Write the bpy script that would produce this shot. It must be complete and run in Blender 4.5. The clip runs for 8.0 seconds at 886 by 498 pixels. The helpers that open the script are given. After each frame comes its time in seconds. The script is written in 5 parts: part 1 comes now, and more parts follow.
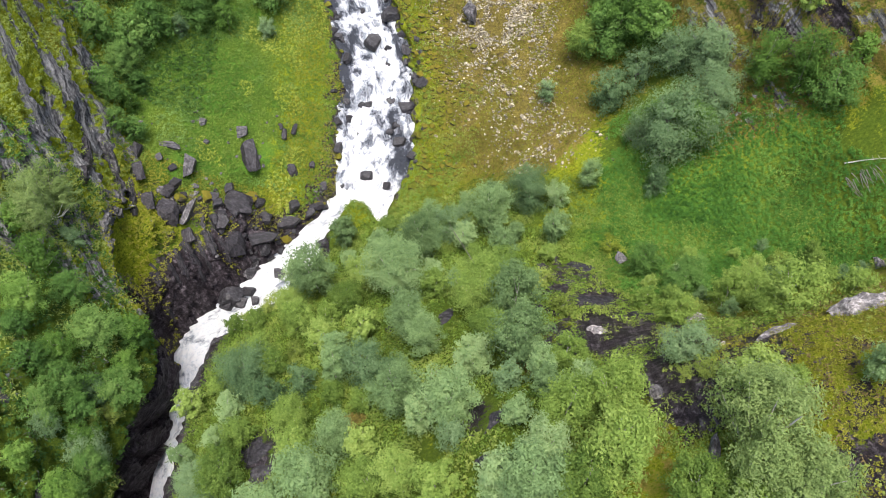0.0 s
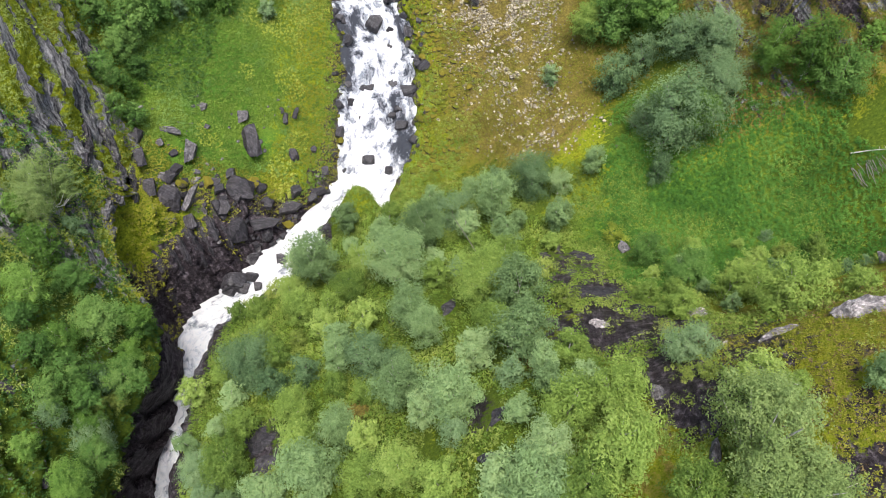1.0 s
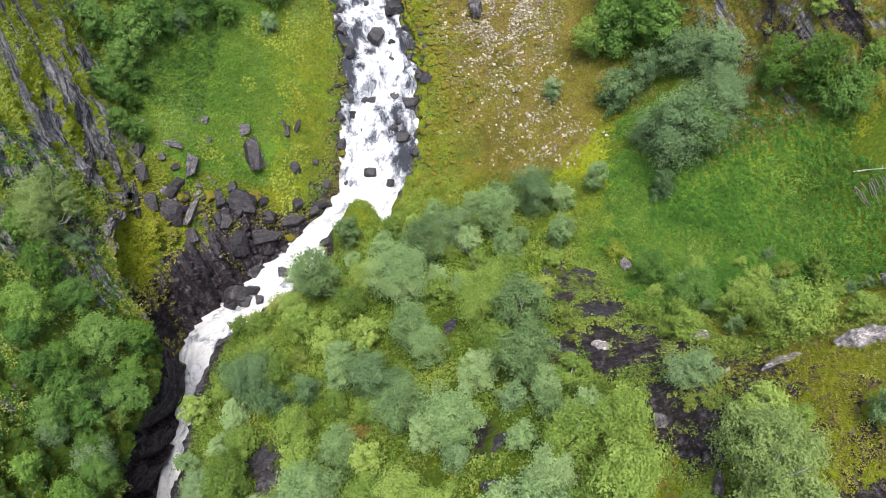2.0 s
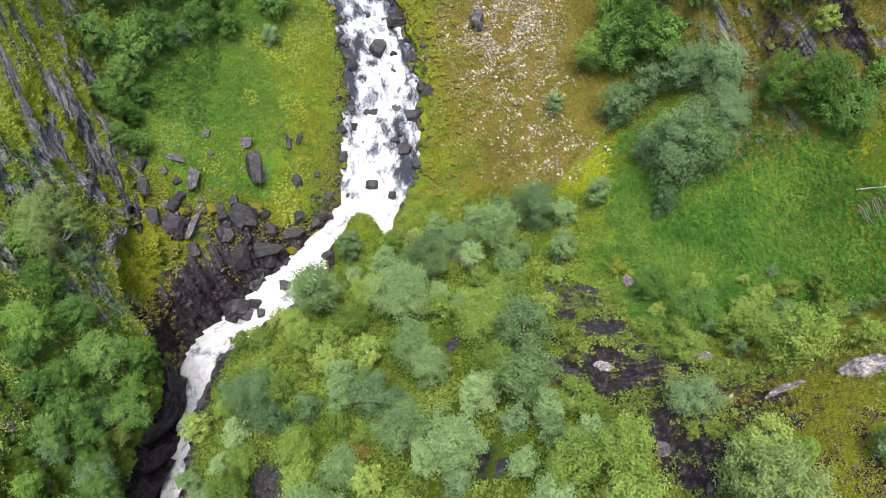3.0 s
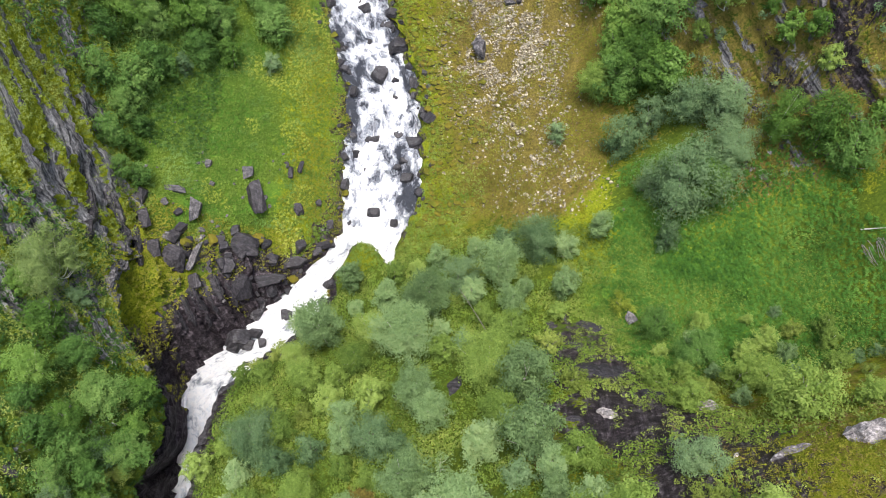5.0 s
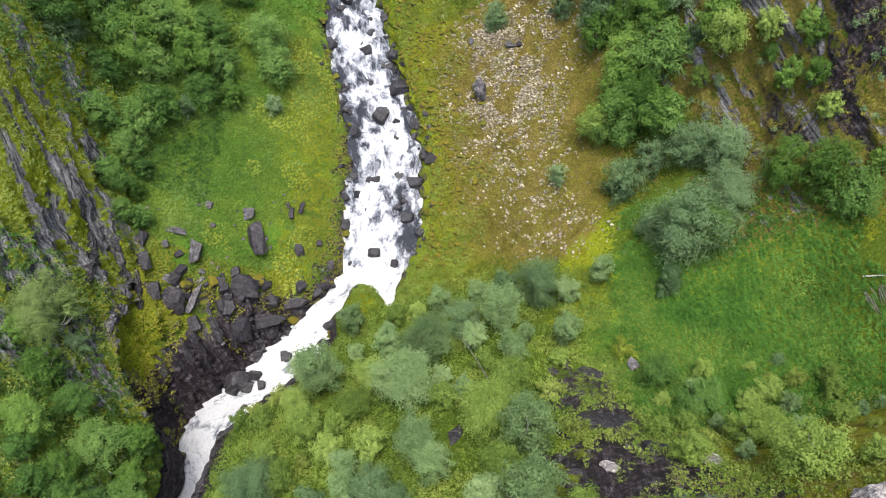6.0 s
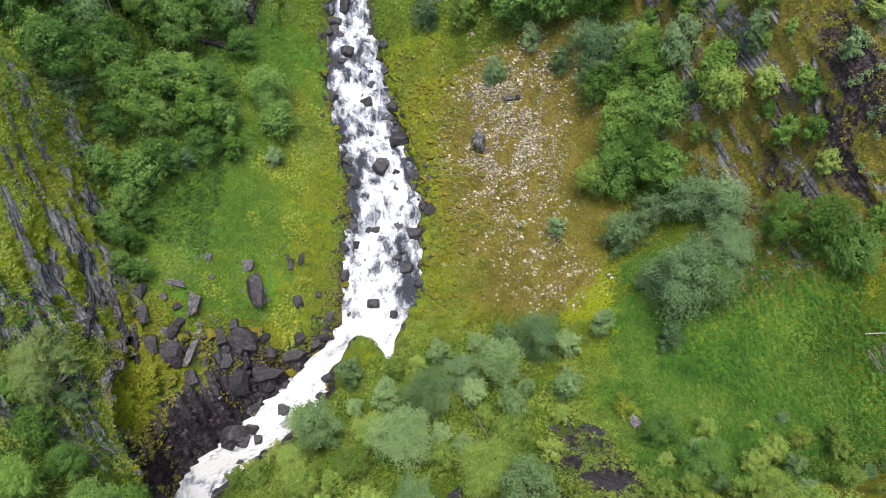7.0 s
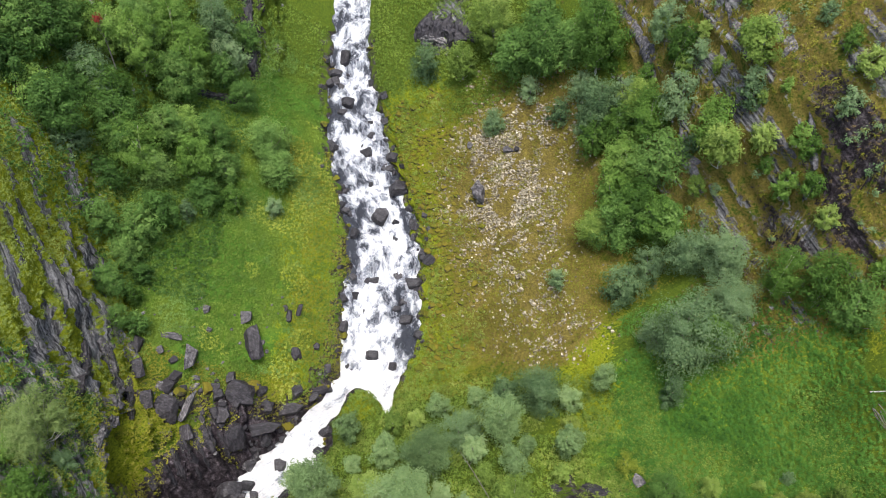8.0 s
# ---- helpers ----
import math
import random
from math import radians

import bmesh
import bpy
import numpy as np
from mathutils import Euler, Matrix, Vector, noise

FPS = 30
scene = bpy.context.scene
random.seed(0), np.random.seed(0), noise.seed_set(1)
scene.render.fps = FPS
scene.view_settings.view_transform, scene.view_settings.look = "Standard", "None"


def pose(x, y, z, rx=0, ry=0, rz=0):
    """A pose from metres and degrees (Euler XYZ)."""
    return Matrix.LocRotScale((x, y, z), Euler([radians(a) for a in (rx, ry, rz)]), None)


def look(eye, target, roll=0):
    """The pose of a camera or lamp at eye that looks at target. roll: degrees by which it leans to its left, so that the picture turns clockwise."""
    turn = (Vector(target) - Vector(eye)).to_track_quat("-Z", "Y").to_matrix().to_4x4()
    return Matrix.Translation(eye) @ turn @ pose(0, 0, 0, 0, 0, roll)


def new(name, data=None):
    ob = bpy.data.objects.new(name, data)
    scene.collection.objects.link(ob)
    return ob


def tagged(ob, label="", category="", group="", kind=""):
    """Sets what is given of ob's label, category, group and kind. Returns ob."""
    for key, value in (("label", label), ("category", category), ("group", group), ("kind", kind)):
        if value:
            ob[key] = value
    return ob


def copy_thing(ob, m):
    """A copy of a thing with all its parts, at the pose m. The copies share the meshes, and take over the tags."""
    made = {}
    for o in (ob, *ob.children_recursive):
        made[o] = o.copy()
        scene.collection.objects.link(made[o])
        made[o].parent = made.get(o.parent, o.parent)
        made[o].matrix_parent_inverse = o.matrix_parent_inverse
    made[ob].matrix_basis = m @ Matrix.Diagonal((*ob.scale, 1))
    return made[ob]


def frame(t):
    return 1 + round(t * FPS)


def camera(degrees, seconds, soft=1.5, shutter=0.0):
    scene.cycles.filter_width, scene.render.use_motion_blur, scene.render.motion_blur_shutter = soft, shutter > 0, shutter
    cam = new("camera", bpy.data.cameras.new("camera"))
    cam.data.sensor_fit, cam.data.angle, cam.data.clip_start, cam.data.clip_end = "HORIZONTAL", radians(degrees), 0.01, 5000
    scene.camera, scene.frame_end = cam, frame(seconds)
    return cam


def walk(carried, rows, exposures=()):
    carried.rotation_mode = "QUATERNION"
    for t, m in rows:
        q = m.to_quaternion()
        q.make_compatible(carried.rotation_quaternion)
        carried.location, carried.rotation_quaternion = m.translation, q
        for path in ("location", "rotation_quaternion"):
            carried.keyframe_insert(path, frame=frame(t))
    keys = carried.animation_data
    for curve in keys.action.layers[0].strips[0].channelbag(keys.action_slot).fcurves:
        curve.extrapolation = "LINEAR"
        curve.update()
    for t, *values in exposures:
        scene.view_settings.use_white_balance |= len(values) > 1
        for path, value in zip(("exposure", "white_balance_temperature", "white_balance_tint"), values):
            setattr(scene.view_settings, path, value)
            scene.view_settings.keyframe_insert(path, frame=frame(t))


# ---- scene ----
cam = camera(64.2, 8.0, 0.75)
METRES, EYE, TILT, LEAN, TURN = 14.0, 80.0, -53.0, 0.0, 0.0
ROWS = [
    (0.0, 0.0, 0.0, 0.0, 0.0, 0.0, -0.0),
    (0.5, -0.0014, 0.0046, 0.0595, 0.08, -1.4, -0.04),
    (1.0, -0.0024, 0.0111, 0.1243, 0.17, -2.28, -0.05),
    (1.5, -0.0057, 0.0154, 0.1838, 0.21, -2.25, -0.08),
    (3.0, -0.0147, 0.0353, 0.354, 0.35, -2.17, -0.17),
    (3.5, -0.0187, 0.0419, 0.4149, 0.36, -2.13, -0.17),
    (4.0, -0.0201, 0.0498, 0.4772, 0.4, -2.1, -0.21),
    (4.5, -0.0222, 0.0569, 0.541, 0.42, -2.07, -0.22),
    (5.25, -0.0257, 0.0672, 0.6412, 0.43, -1.93, -0.235),
    (5.8, -0.0283, 0.0748, 0.7152, 0.44, -0.53, -0.25),
    (6.0, -0.0292, 0.0775, 0.742, 0.44, 0.09, -0.25),
    (6.5, -0.0312, 0.084, 0.8073, 0.41, 1.57, -0.26),
    (7.0, -0.0339, 0.0895, 0.8715, 0.37, 3.12, -0.27),
    (7.5, -0.0372, 0.0944, 0.9338, 0.33, 4.65, -0.26),
    (8.0, -0.0415, 0.1003, 0.9938, 0.26, 6.21, -0.26),
]
walk(cam, [(t, pose(0, 0, EYE, TILT, LEAN, TURN) @ pose(METRES * x, METRES * y, METRES * z, 90 + pitch, roll, yaw)) for t, x, y, z, yaw, pitch, roll in ROWS], [(0.0, 1.49), (4.5, 1.48), (8.0, 1.29)])

# ---- world, sun, exposure ----
world = bpy.data.worlds.new("overcast_sky")
scene.world = world
world.use_nodes = True
SUN_UP, SUN_TURN = 77.0, 178.0          # the sun's height and compass turn, in degrees
wn = world.node_tree.nodes
sky = wn.new("ShaderNodeTexSky")
sky.sky_type, sky.sun_disc = "NISHITA", False
sky.sun_elevation, sky.sun_rotation = radians(SUN_UP), radians(SUN_TURN)
sky.air_density, sky.dust_density, sky.ozone_density = 1.0, 4.0, 1.0
wn["Background"].inputs["Strength"].default_value = 0.135
world.node_tree.links.new(sky.outputs["Color"], wn["Background"].inputs["Color"])
sun = new("sun", bpy.data.lights.new("sun", "SUN"))
sun.data.energy, sun.data.angle, sun.data.color = 1.75, radians(24), (1.0, 0.97, 0.92)
az = radians(SUN_TURN)
sun.matrix_world = look((0, 0, 0), (-math.sin(az) * math.cos(radians(SUN_UP)), -math.cos(az) * math.cos(radians(SUN_UP)), -math.sin(radians(SUN_UP))))


# ---- materials ----
def material(name, rough=0.9):
    m = bpy.data.materials.new(name)
    m.use_nodes = True
    n, l = m.node_tree.nodes, m.node_tree.links
    b = n["Principled BSDF"]
    b.inputs["Roughness"].default_value = rough
    b.inputs["Specular IOR Level"].default_value = 0.3 if rough < 0.9 else 0.12
    return m, n, l, b


def noise_node(n, l, scale, detail=6, rough=0.6, vec=None):
    t = n.new("ShaderNodeTexNoise")
    t.inputs["Scale"].default_value, t.inputs["Detail"].default_value, t.inputs["Roughness"].default_value = scale, detail, rough
    if vec is not None:
        l.new(vec, t.inputs["Vector"])
    return t


def ramp(n, l, source, stops):
    r = n.new("ShaderNodeValToRGB")
    e = r.color_ramp.elements
    while len(e) < len(stops):
        e.new(0.5)
    for item, (at, colour) in zip(e, stops):
        item.position, item.color = at, (*colour, 1)
    l.new(source, r.inputs["Fac"])
    return r.outputs["Color"]


def mix(n, l, fac, a, b, kind="MIX"):
    m = n.new("ShaderNodeMix")
    m.data_type, m.blend_type = "RGBA", kind
    for value, socket in ((fac, m.inputs[0]), (a, m.inputs[6]), (b, m.inputs[7])):
        if isinstance(value, bpy.types.NodeSocket):
            l.new(value, socket)
        elif isinstance(value, (int, float)):
            socket.default_value = value
        else:
            socket.default_value = (*value, 1)
    return m.outputs[2]


def maths(n, l, op, a, b=0.0, c=0.0, clamp=False):
    m = n.new("ShaderNodeMath")
    m.operation, m.use_clamp = op, clamp
    for value, socket in zip((a, b, c), m.inputs):
        if isinstance(value, bpy.types.NodeSocket):
            l.new(value, socket)
        else:
            socket.default_value = value
    return m.outputs[0]


def mapped(n, l, scale, turn=(0, 0, 0)):
    c = n.new("ShaderNodeTexCoord")
    m = n.new("ShaderNodeMapping")
    m.inputs["Scale"].default_value = scale
    m.inputs["Rotation"].default_value = [radians(a) for a in turn]
    l.new(c.outputs["Object"], m.inputs["Vector"])
    return m.outputs["Vector"]


def bump(n, l, b, height, strength=0.5, distance=0.1):
    k = n.new("ShaderNodeBump")
    k.inputs["Strength"].default_value, k.inputs["Distance"].default_value = strength, distance
    l.new(height, k.inputs["Height"])
    l.new(k.outputs["Normal"], b.inputs["Normal"])


def layers(n, l, fine_way, long_way, fine, long):
    """Coordinates that run finely across the rock's layers and slowly along them."""
    c = n.new("ShaderNodeTexCoord")
    out = n.new("ShaderNodeCombineXYZ")
    for k, (way, scale) in enumerate(((fine_way, fine), (long_way, long))):
        d = n.new("ShaderNodeVectorMath")
        d.operation = "DOT_PRODUCT"
        l.new(c.outputs["Object"], d.inputs[0])
        d.inputs[1].default_value = way
        l.new(maths(n, l, "MULTIPLY", d.outputs["Value"], scale), out.inputs[k])
    return out.outputs[0]


def rock_colours(n, l, vec, dark, pale, side=None, banded=0.72):
    """Grey foliated rock: fine grain, streaks along the layers, pale lichen specks."""
    grain = noise_node(n, l, 3.5, 8, 0.72, vec).outputs["Fac"]
    streak = noise_node(n, l, 1.0, 9, 0.74, layers(n, l, (0.18, 0.85, -0.5), (0.29, -0.53, -0.8), 4.6, 0.24)).outputs["Fac"]
    if side is not None:
        other = noise_node(n, l, 1.0, 6, 0.7, layers(n, l, (0.82, 0.27, 0.50), (0.30, -0.95, 0.05), 2.6, 0.2)).outputs["Fac"]
        fan = noise_node(n, l, 1.0, 6, 0.7, layers(n, l, (1.0, 0.35, 0.15), (0.15, -0.4, -0.9), 1.9, 0.25)).outputs["Fac"]
        gate = n.new("ShaderNodeAttribute")
        gate.attribute_name = "gorge"
        other = maths(n, l, "ADD", maths(n, l, "MULTIPLY", fan, gate.outputs["Fac"]), maths(n, l, "MULTIPLY", other, maths(n, l, "SUBTRACT", 1.0, gate.outputs["Fac"])))
        streak = maths(n, l, "ADD", maths(n, l, "MULTIPLY", streak, side), maths(n, l, "MULTIPLY", other, maths(n, l, "SUBTRACT", 1.0, side)))
    both = maths(n, l, "ADD", maths(n, l, "MULTIPLY", grain, 1 - banded), maths(n, l, "MULTIPLY", streak, banded))
    return ramp(n, l, both, [(0.41, dark), (0.5, tuple((a + b) * 0.36 for a, b in zip(dark, pale))), (0.59, pale)]), both


def ground_material():
    """Grass, moss, scree and bare rock, laid out by the ground's own cover values."""
    m, n, l, b = material("ground_cover", 0.95)
    za = n.new("ShaderNodeAttribute")
    za.attribute_name = "cover"
    zb = n.new("ShaderNodeAttribute")
    zb.attribute_name = "stone"
    sa, sb = n.new("ShaderNodeSeparateColor"), n.new("ShaderNodeSeparateColor")
    l.new(za.outputs["Color"], sa.inputs[0])
    l.new(zb.outputs["Color"], sb.inputs[0])
    vec = n.new("ShaderNodeTexCoord").outputs["Object"]
    fine = noise_node(n, l, 3.6, 9, 0.82, vec).outputs["Fac"]
    mid = noise_node(n, l, 0.9, 6, 0.65, vec).outputs["Fac"]
    broad = noise_node(n, l, 0.16, 4, 0.55, vec).outputs["Fac"]
    base = mix(n, l, mid, ramp(n, l, fine, [(0.36, (0.0250, 0.0523, 0.0055)), (0.62, (0.0707, 0.1217, 0.0123))]), ramp(n, l, fine, [(0.36, (0.0416, 0.0676, 0.0055)), (0.62, (0.1165, 0.1486, 0.0138))]))
    grass = mix(n, l, ramp(n, l, broad, [(0.4, (0, 0, 0)), (0.62, (1, 1, 1))]),
                ramp(n, l, fine, [(0.36, (0.030, 0.086, 0.009)), (0.62, (0.084, 0.172, 0.022))]),
                ramp(n, l, fine, [(0.36, (0.056, 0.102, 0.009)), (0.62, (0.130, 0.185, 0.022))]))
    rust = ramp(n, l, noise_node(n, l, 0.35, 5, 0.6, vec).outputs["Fac"], [(0.57, (0, 0, 0)), (0.75, (1, 1, 1))])
    moss = mix(n, l, rust, ramp(n, l, fine, [(0.36, (0.046, 0.070, 0.003)), (0.62, (0.240, 0.275, 0.016))]), ramp(n, l, fine, [(0.36, (0.055, 0.050, 0.005)), (0.62, (0.18, 0.155, 0.012))]))
    scree = mix(n, l, mid, ramp(n, l, fine, [(0.36, (0.052, 0.042, 0.014)), (0.62, (0.190, 0.146, 0.045))]), ramp(n, l, fine, [(0.40, (0.088, 0.078, 0.012)), (0.62, (0.225, 0.188, 0.034))]))
    rock, both = rock_colours(n, l, vec, (0.018, 0.018, 0.022), (0.29, 0.287, 0.292), sb.outputs[2])
    fleck = ramp(n, l, noise_node(n, l, 2.6, 9, 0.85, vec).outputs["Fac"], [(0.36, (0.55, 0.5, 0.52)), (0.52, (1.0, 0.92, 0.95)), (0.66, (2.6, 2.45, 2.5))])
    mottle = noise_node(n, l, 1.7, 10, 0.78, vec).outputs["Fac"]
    blotch = maths(n, l, "ADD", maths(n, l, "MULTIPLY", both, 0.45), maths(n, l, "MULTIPLY", mottle, 0.55))
    wet = mix(n, l, 1.0, ramp(n, l, blotch, [(0.40, (0.007, 0.0055, 0.007)), (0.5, (0.024, 0.0205, 0.0235)), (0.61, (0.118, 0.110, 0.120))]), fleck, "MULTIPLY")

    def grown(mask, soft=0.22):
        e = maths(n, l, "ADD", mask, maths(n, l, "MULTIPLY", maths(n, l, "SUBTRACT", mid, 0.5), 1.3))
        e = maths(n, l, "ADD", e, maths(n, l, "MULTIPLY", maths(n, l, "SUBTRACT", fine, 0.5), 0.9))
        return maths(n, l, "MULTIPLY_ADD", maths(n, l, "SUBTRACT", e, 0.5), 1 / soft, 0.5, True)

    c = mix(n, l, grown(sa.outputs[0]), base, grass)
    c = mix(n, l, grown(sa.outputs[1]), c, moss)
    c = mix(n, l, grown(sa.outputs[2]), c, scree)
    c = mix(n, l, grown(sb.outputs[0], 0.12), c, rock)
    c = mix(n, l, grown(sb.outputs[1], 0.12), c, wet)
    l.new(c, b.inputs["Base Color"])
    l.new(maths(n, l, "MULTIPLY_ADD", grown(sb.outputs[1]), -0.45, 0.95), b.inputs["Roughness"])
    bump(n, l, b, maths(n, l, "ADD", fine, maths(n, l, "MULTIPLY", both, 1.2)), 0.9, 0.25)
    return m


def leaf_material(name, low, mid_, high, through_part=0.3, own=0.36):
    m, n, l, b = material(name, 0.6)
    b.inputs["Specular IOR Level"].default_value = 0.12
    geo, ob = n.new("ShaderNodeNewGeometry"), n.new("ShaderNodeObjectInfo")
    vec = n.new("ShaderNodeTexCoord").outputs["Object"]
    clump = noise_node(n, l, 0.9, 3, 0.6, vec).outputs["Fac"]
    f = maths(n, l, "MULTIPLY_ADD", geo.outputs["Random Per Island"], 0.24, maths(n, l, "MULTIPLY_ADD", clump, 0.66, 0.025))
    broad = noise_node(n, l, 0.16, 4, 0.6, vec).outputs["Fac"]
    f = maths(n, l, "ADD", f, maths(n, l, "MULTIPLY_ADD", broad, 0.9, -0.45))
    f = maths(n, l, "ADD", f, maths(n, l, "MULTIPLY_ADD", ob.outputs["Random"], own, -own / 2))
    c = ramp(n, l, f, [(0.1, low), (0.5, mid_), (0.9, high)])
    l.new(c, b.inputs["Base Color"])
    t = n.new("ShaderNodeBsdfTranslucent")
    l.new(c, t.inputs["Color"])
    s = n.new("ShaderNodeMixShader")
    s.inputs[0].default_value = through_part
    l.new(b.outputs[0], s.inputs[1])
    l.new(t.outputs[0], s.inputs[2])
    l.new(s.outputs[0], n["Material Output"].inputs["Surface"])
    return m


def bark_material(name, dark, pale):
    m, n, l, b = material(name, 0.85)
    f = noise_node(n, l, 2.0, 8, 0.7, mapped(n, l, (3, 3, 8))).outputs["Fac"]
    l.new(ramp(n, l, f, [(0.38, dark), (0.55, pale)]), b.inputs["Base Color"])
    bump(n, l, b, f, 0.6, 0.03)
    return m


def stone_material(name, dark, pale, moss_part, gloss=0.85, moss_colour=(0.13, 0.14, 0.015), banded=0.45):
    m, n, l, b = material(name, gloss)
    vec = n.new("ShaderNodeTexCoord").outputs["Object"]
    rock, both = rock_colours(n, l, vec, dark, pale, None, banded)
    ob, geo = n.new("ShaderNodeObjectInfo"), n.new("ShaderNodeNewGeometry")
    up = n.new("ShaderNodeSeparateXYZ")
    l.new(geo.outputs["Normal"], up.inputs[0])
    grown = maths(n, l, "ADD", maths(n, l, "MULTIPLY", up.outputs[2], 0.5), noise_node(n, l, 1.6, 5, 0.6, vec).outputs["Fac"])
    grown = maths(n, l, "MULTIPLY_ADD", maths(n, l, "SUBTRACT", grown, 1.35 - moss_part), 6.0, 0.0, True)
    each = maths(n, l, "FRACT", maths(n, l, "ADD", ob.outputs["Random"], geo.outputs["Random Per Island"]))
    tint = mix(n, l, 1.0, rock, ramp(n, l, each, [(0, (0.6, 0.58, 0.6)), (1, (1.2, 1.15, 1.1))]), "MULTIPLY")
    green = mix(n, l, both, tuple(v * 0.35 for v in moss_colour), tuple(v * 1.3 for v in moss_colour))
    green = mix(n, l, 1.0, green, ramp(n, l, each, [(0, (0.75, 0.95, 0.8)), (0.6, (1.0, 0.95, 1.0)), (1, (1.15, 1.04, 1.0))]), "MULTIPLY")
    l.new(mix(n, l, grown, tint, green), b.inputs["Base Color"])
    bump(n, l, b, both, 0.8, 0.15)
    return m


def water_material():
    """White water: foam in veils and streaks along the flow, over slate-coloured water."""
    m, n, l, b = material("white_water", 0.25)
    b.inputs["IOR"].default_value = 1.33
    at, run = n.new("ShaderNodeAttribute"), n.new("ShaderNodeAttribute")
    at.attribute_name, run.attribute_name = "foam", "flow"
    vec = run.outputs["Vector"]                      # metres across and along the stream
    bent = noise_node(n, l, 0.7, 4, 0.6, vec)
    moved = n.new("ShaderNodeVectorMath")
    moved.operation = "MULTIPLY_ADD"
    l.new(bent.outputs["Color"], moved.inputs[0])
    moved.inputs[1].default_value = (1.9, 1.9, 1.9)
    l.new(vec, moved.inputs[2])
    a = noise_node(n, l, 0.62, 9, 0.60, moved.outputs[0]).outputs["Fac"]
    c = noise_node(n, l, 3.0, 7, 0.68, moved.outputs[0]).outputs["Fac"]
    f = maths(n, l, "MULTIPLY_ADD", c, 0.30, maths(n, l, "ADD", a, at.outputs["Fac"]))
    thick = maths(n, l, "MULTIPLY_ADD", maths(n, l, "SUBTRACT", f, 0.56), 4.6, 0.0, True)
    colour = ramp(n, l, thick, [(0.0, (0.055, 0.060, 0.073)), (0.22, (0.15, 0.158, 0.185)), (0.5, (0.34, 0.36, 0.40)), (0.78, (0.64, 0.655, 0.68)), (1.0, (0.80, 0.805, 0.815))])
    shade = ramp(n, l, c, [(0.30, (0.74, 0.80, 0.88)), (0.52, (1.0, 1.0, 1.0))])
    l.new(mix(n, l, 1.0, colour, shade, "MULTIPLY"), b.inputs["Base Color"])
    l.new(maths(n, l, "MULTIPLY_ADD", thick, 0.6, 0.2), b.inputs["Roughness"])
    bump(n, l, b, maths(n, l, "ADD", a, maths(n, l, "MULTIPLY", c, 1.4)), 1.0, 0.45)
    return m


GROUND = ground_material()
WATER = water_material()
SAGE = leaf_material("sage_birch_leaves", (0.084, 0.138, 0.052), (0.196, 0.294, 0.118), (0.285, 0.382, 0.168), 0.38, 0.5)
OLIVE = leaf_material("olive_birch_leaves", (0.078, 0.122, 0.034), (0.190, 0.262, 0.084), (0.290, 0.362, 0.135), 0.36)
GREEN = leaf_material("green_birch_leaves", (0.070, 0.122, 0.021), (0.194, 0.284, 0.058), (0.325, 0.412, 0.112), 0.38, 0.5)
DARK = leaf_material("alder_leaves", (0.036, 0.082, 0.016), (0.108, 0.205, 0.045), (0.215, 0.325, 0.092), 0.30)
# darker copy of DARK, with the western woods' shade in the leaf colour
SHADE = leaf_material("shade_toned_leaves", (0.024, 0.060, 0.011), (0.076, 0.156, 0.032), (0.175, 0.272, 0.070), 0.28, 0.55)
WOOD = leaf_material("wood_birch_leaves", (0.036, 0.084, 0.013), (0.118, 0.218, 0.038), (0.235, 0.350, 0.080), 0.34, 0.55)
TEAL = leaf_material("grey_willow_leaves", (0.046, 0.090, 0.036), (0.145, 0.228, 0.102), (0.240, 0.328, 0.160), 0.34, 0.45)
LIME = leaf_material("yellow_green_leaves", (0.074, 0.108, 0.018), (0.204, 0.262, 0.054), (0.318, 0.372, 0.10), 0.30)
HERB = leaf_material("herb_leaves", (0.064, 0.120, 0.018), (0.190, 0.278, 0.048), (0.338, 0.410, 0.098), 0.36)
FERN = leaf_material("fern_fronds", (0.016, 0.058, 0.008), (0.067, 0.168, 0.025), (0.172, 0.298, 0.058), 0.3)
YELLOW = leaf_material("yellow_herb_leaves", (0.110, 0.148, 0.015), (0.280, 0.335, 0.048), (0.415, 0.450, 0.10), 0.3)
MOSS = leaf_material("moss_shoots", (0.056, 0.062, 0.007), (0.172, 0.178, 0.020), (0.29, 0.282, 0.045), 0.2)
HEATH = leaf_material("brown_heather", (0.030, 0.020, 0.010), (0.098, 0.070, 0.030), (0.225, 0.175, 0.075), 0.15)
RED = leaf_material("red_rowan_leaves", (0.07, 0.012, 0.008), (0.16, 0.026, 0.018), (0.24, 0.05, 0.03))
BIRCH_BARK = bark_material("birch_bark", (0.12, 0.11, 0.10), (0.52, 0.50, 0.46))
GREY_BARK = bark_material("grey_bark", (0.05, 0.045, 0.04), (0.20, 0.18, 0.16))
WET_STONE = stone_material("wet_stone", (0.007, 0.0065, 0.008), (0.078, 0.077, 0.088), 0.12, 0.5, (0.07, 0.075, 0.008))
GREY_STONE = stone_material("grey_stone", (0.018, 0.018, 0.022), (0.215, 0.212, 0.222), 0.26, 0.8, (0.085, 0.095, 0.008))
PURPLE_STONE = stone_material("dark_stone", (0.007, 0.0065, 0.008), (0.064, 0.061, 0.072), 0.24, 0.65, (0.08, 0.085, 0.008))
MOSSY_STONE = stone_material("mossy_stone", (0.020, 0.018, 0.010), (0.15, 0.14, 0.10), 0.80, 0.9, (0.135, 0.125, 0.016))
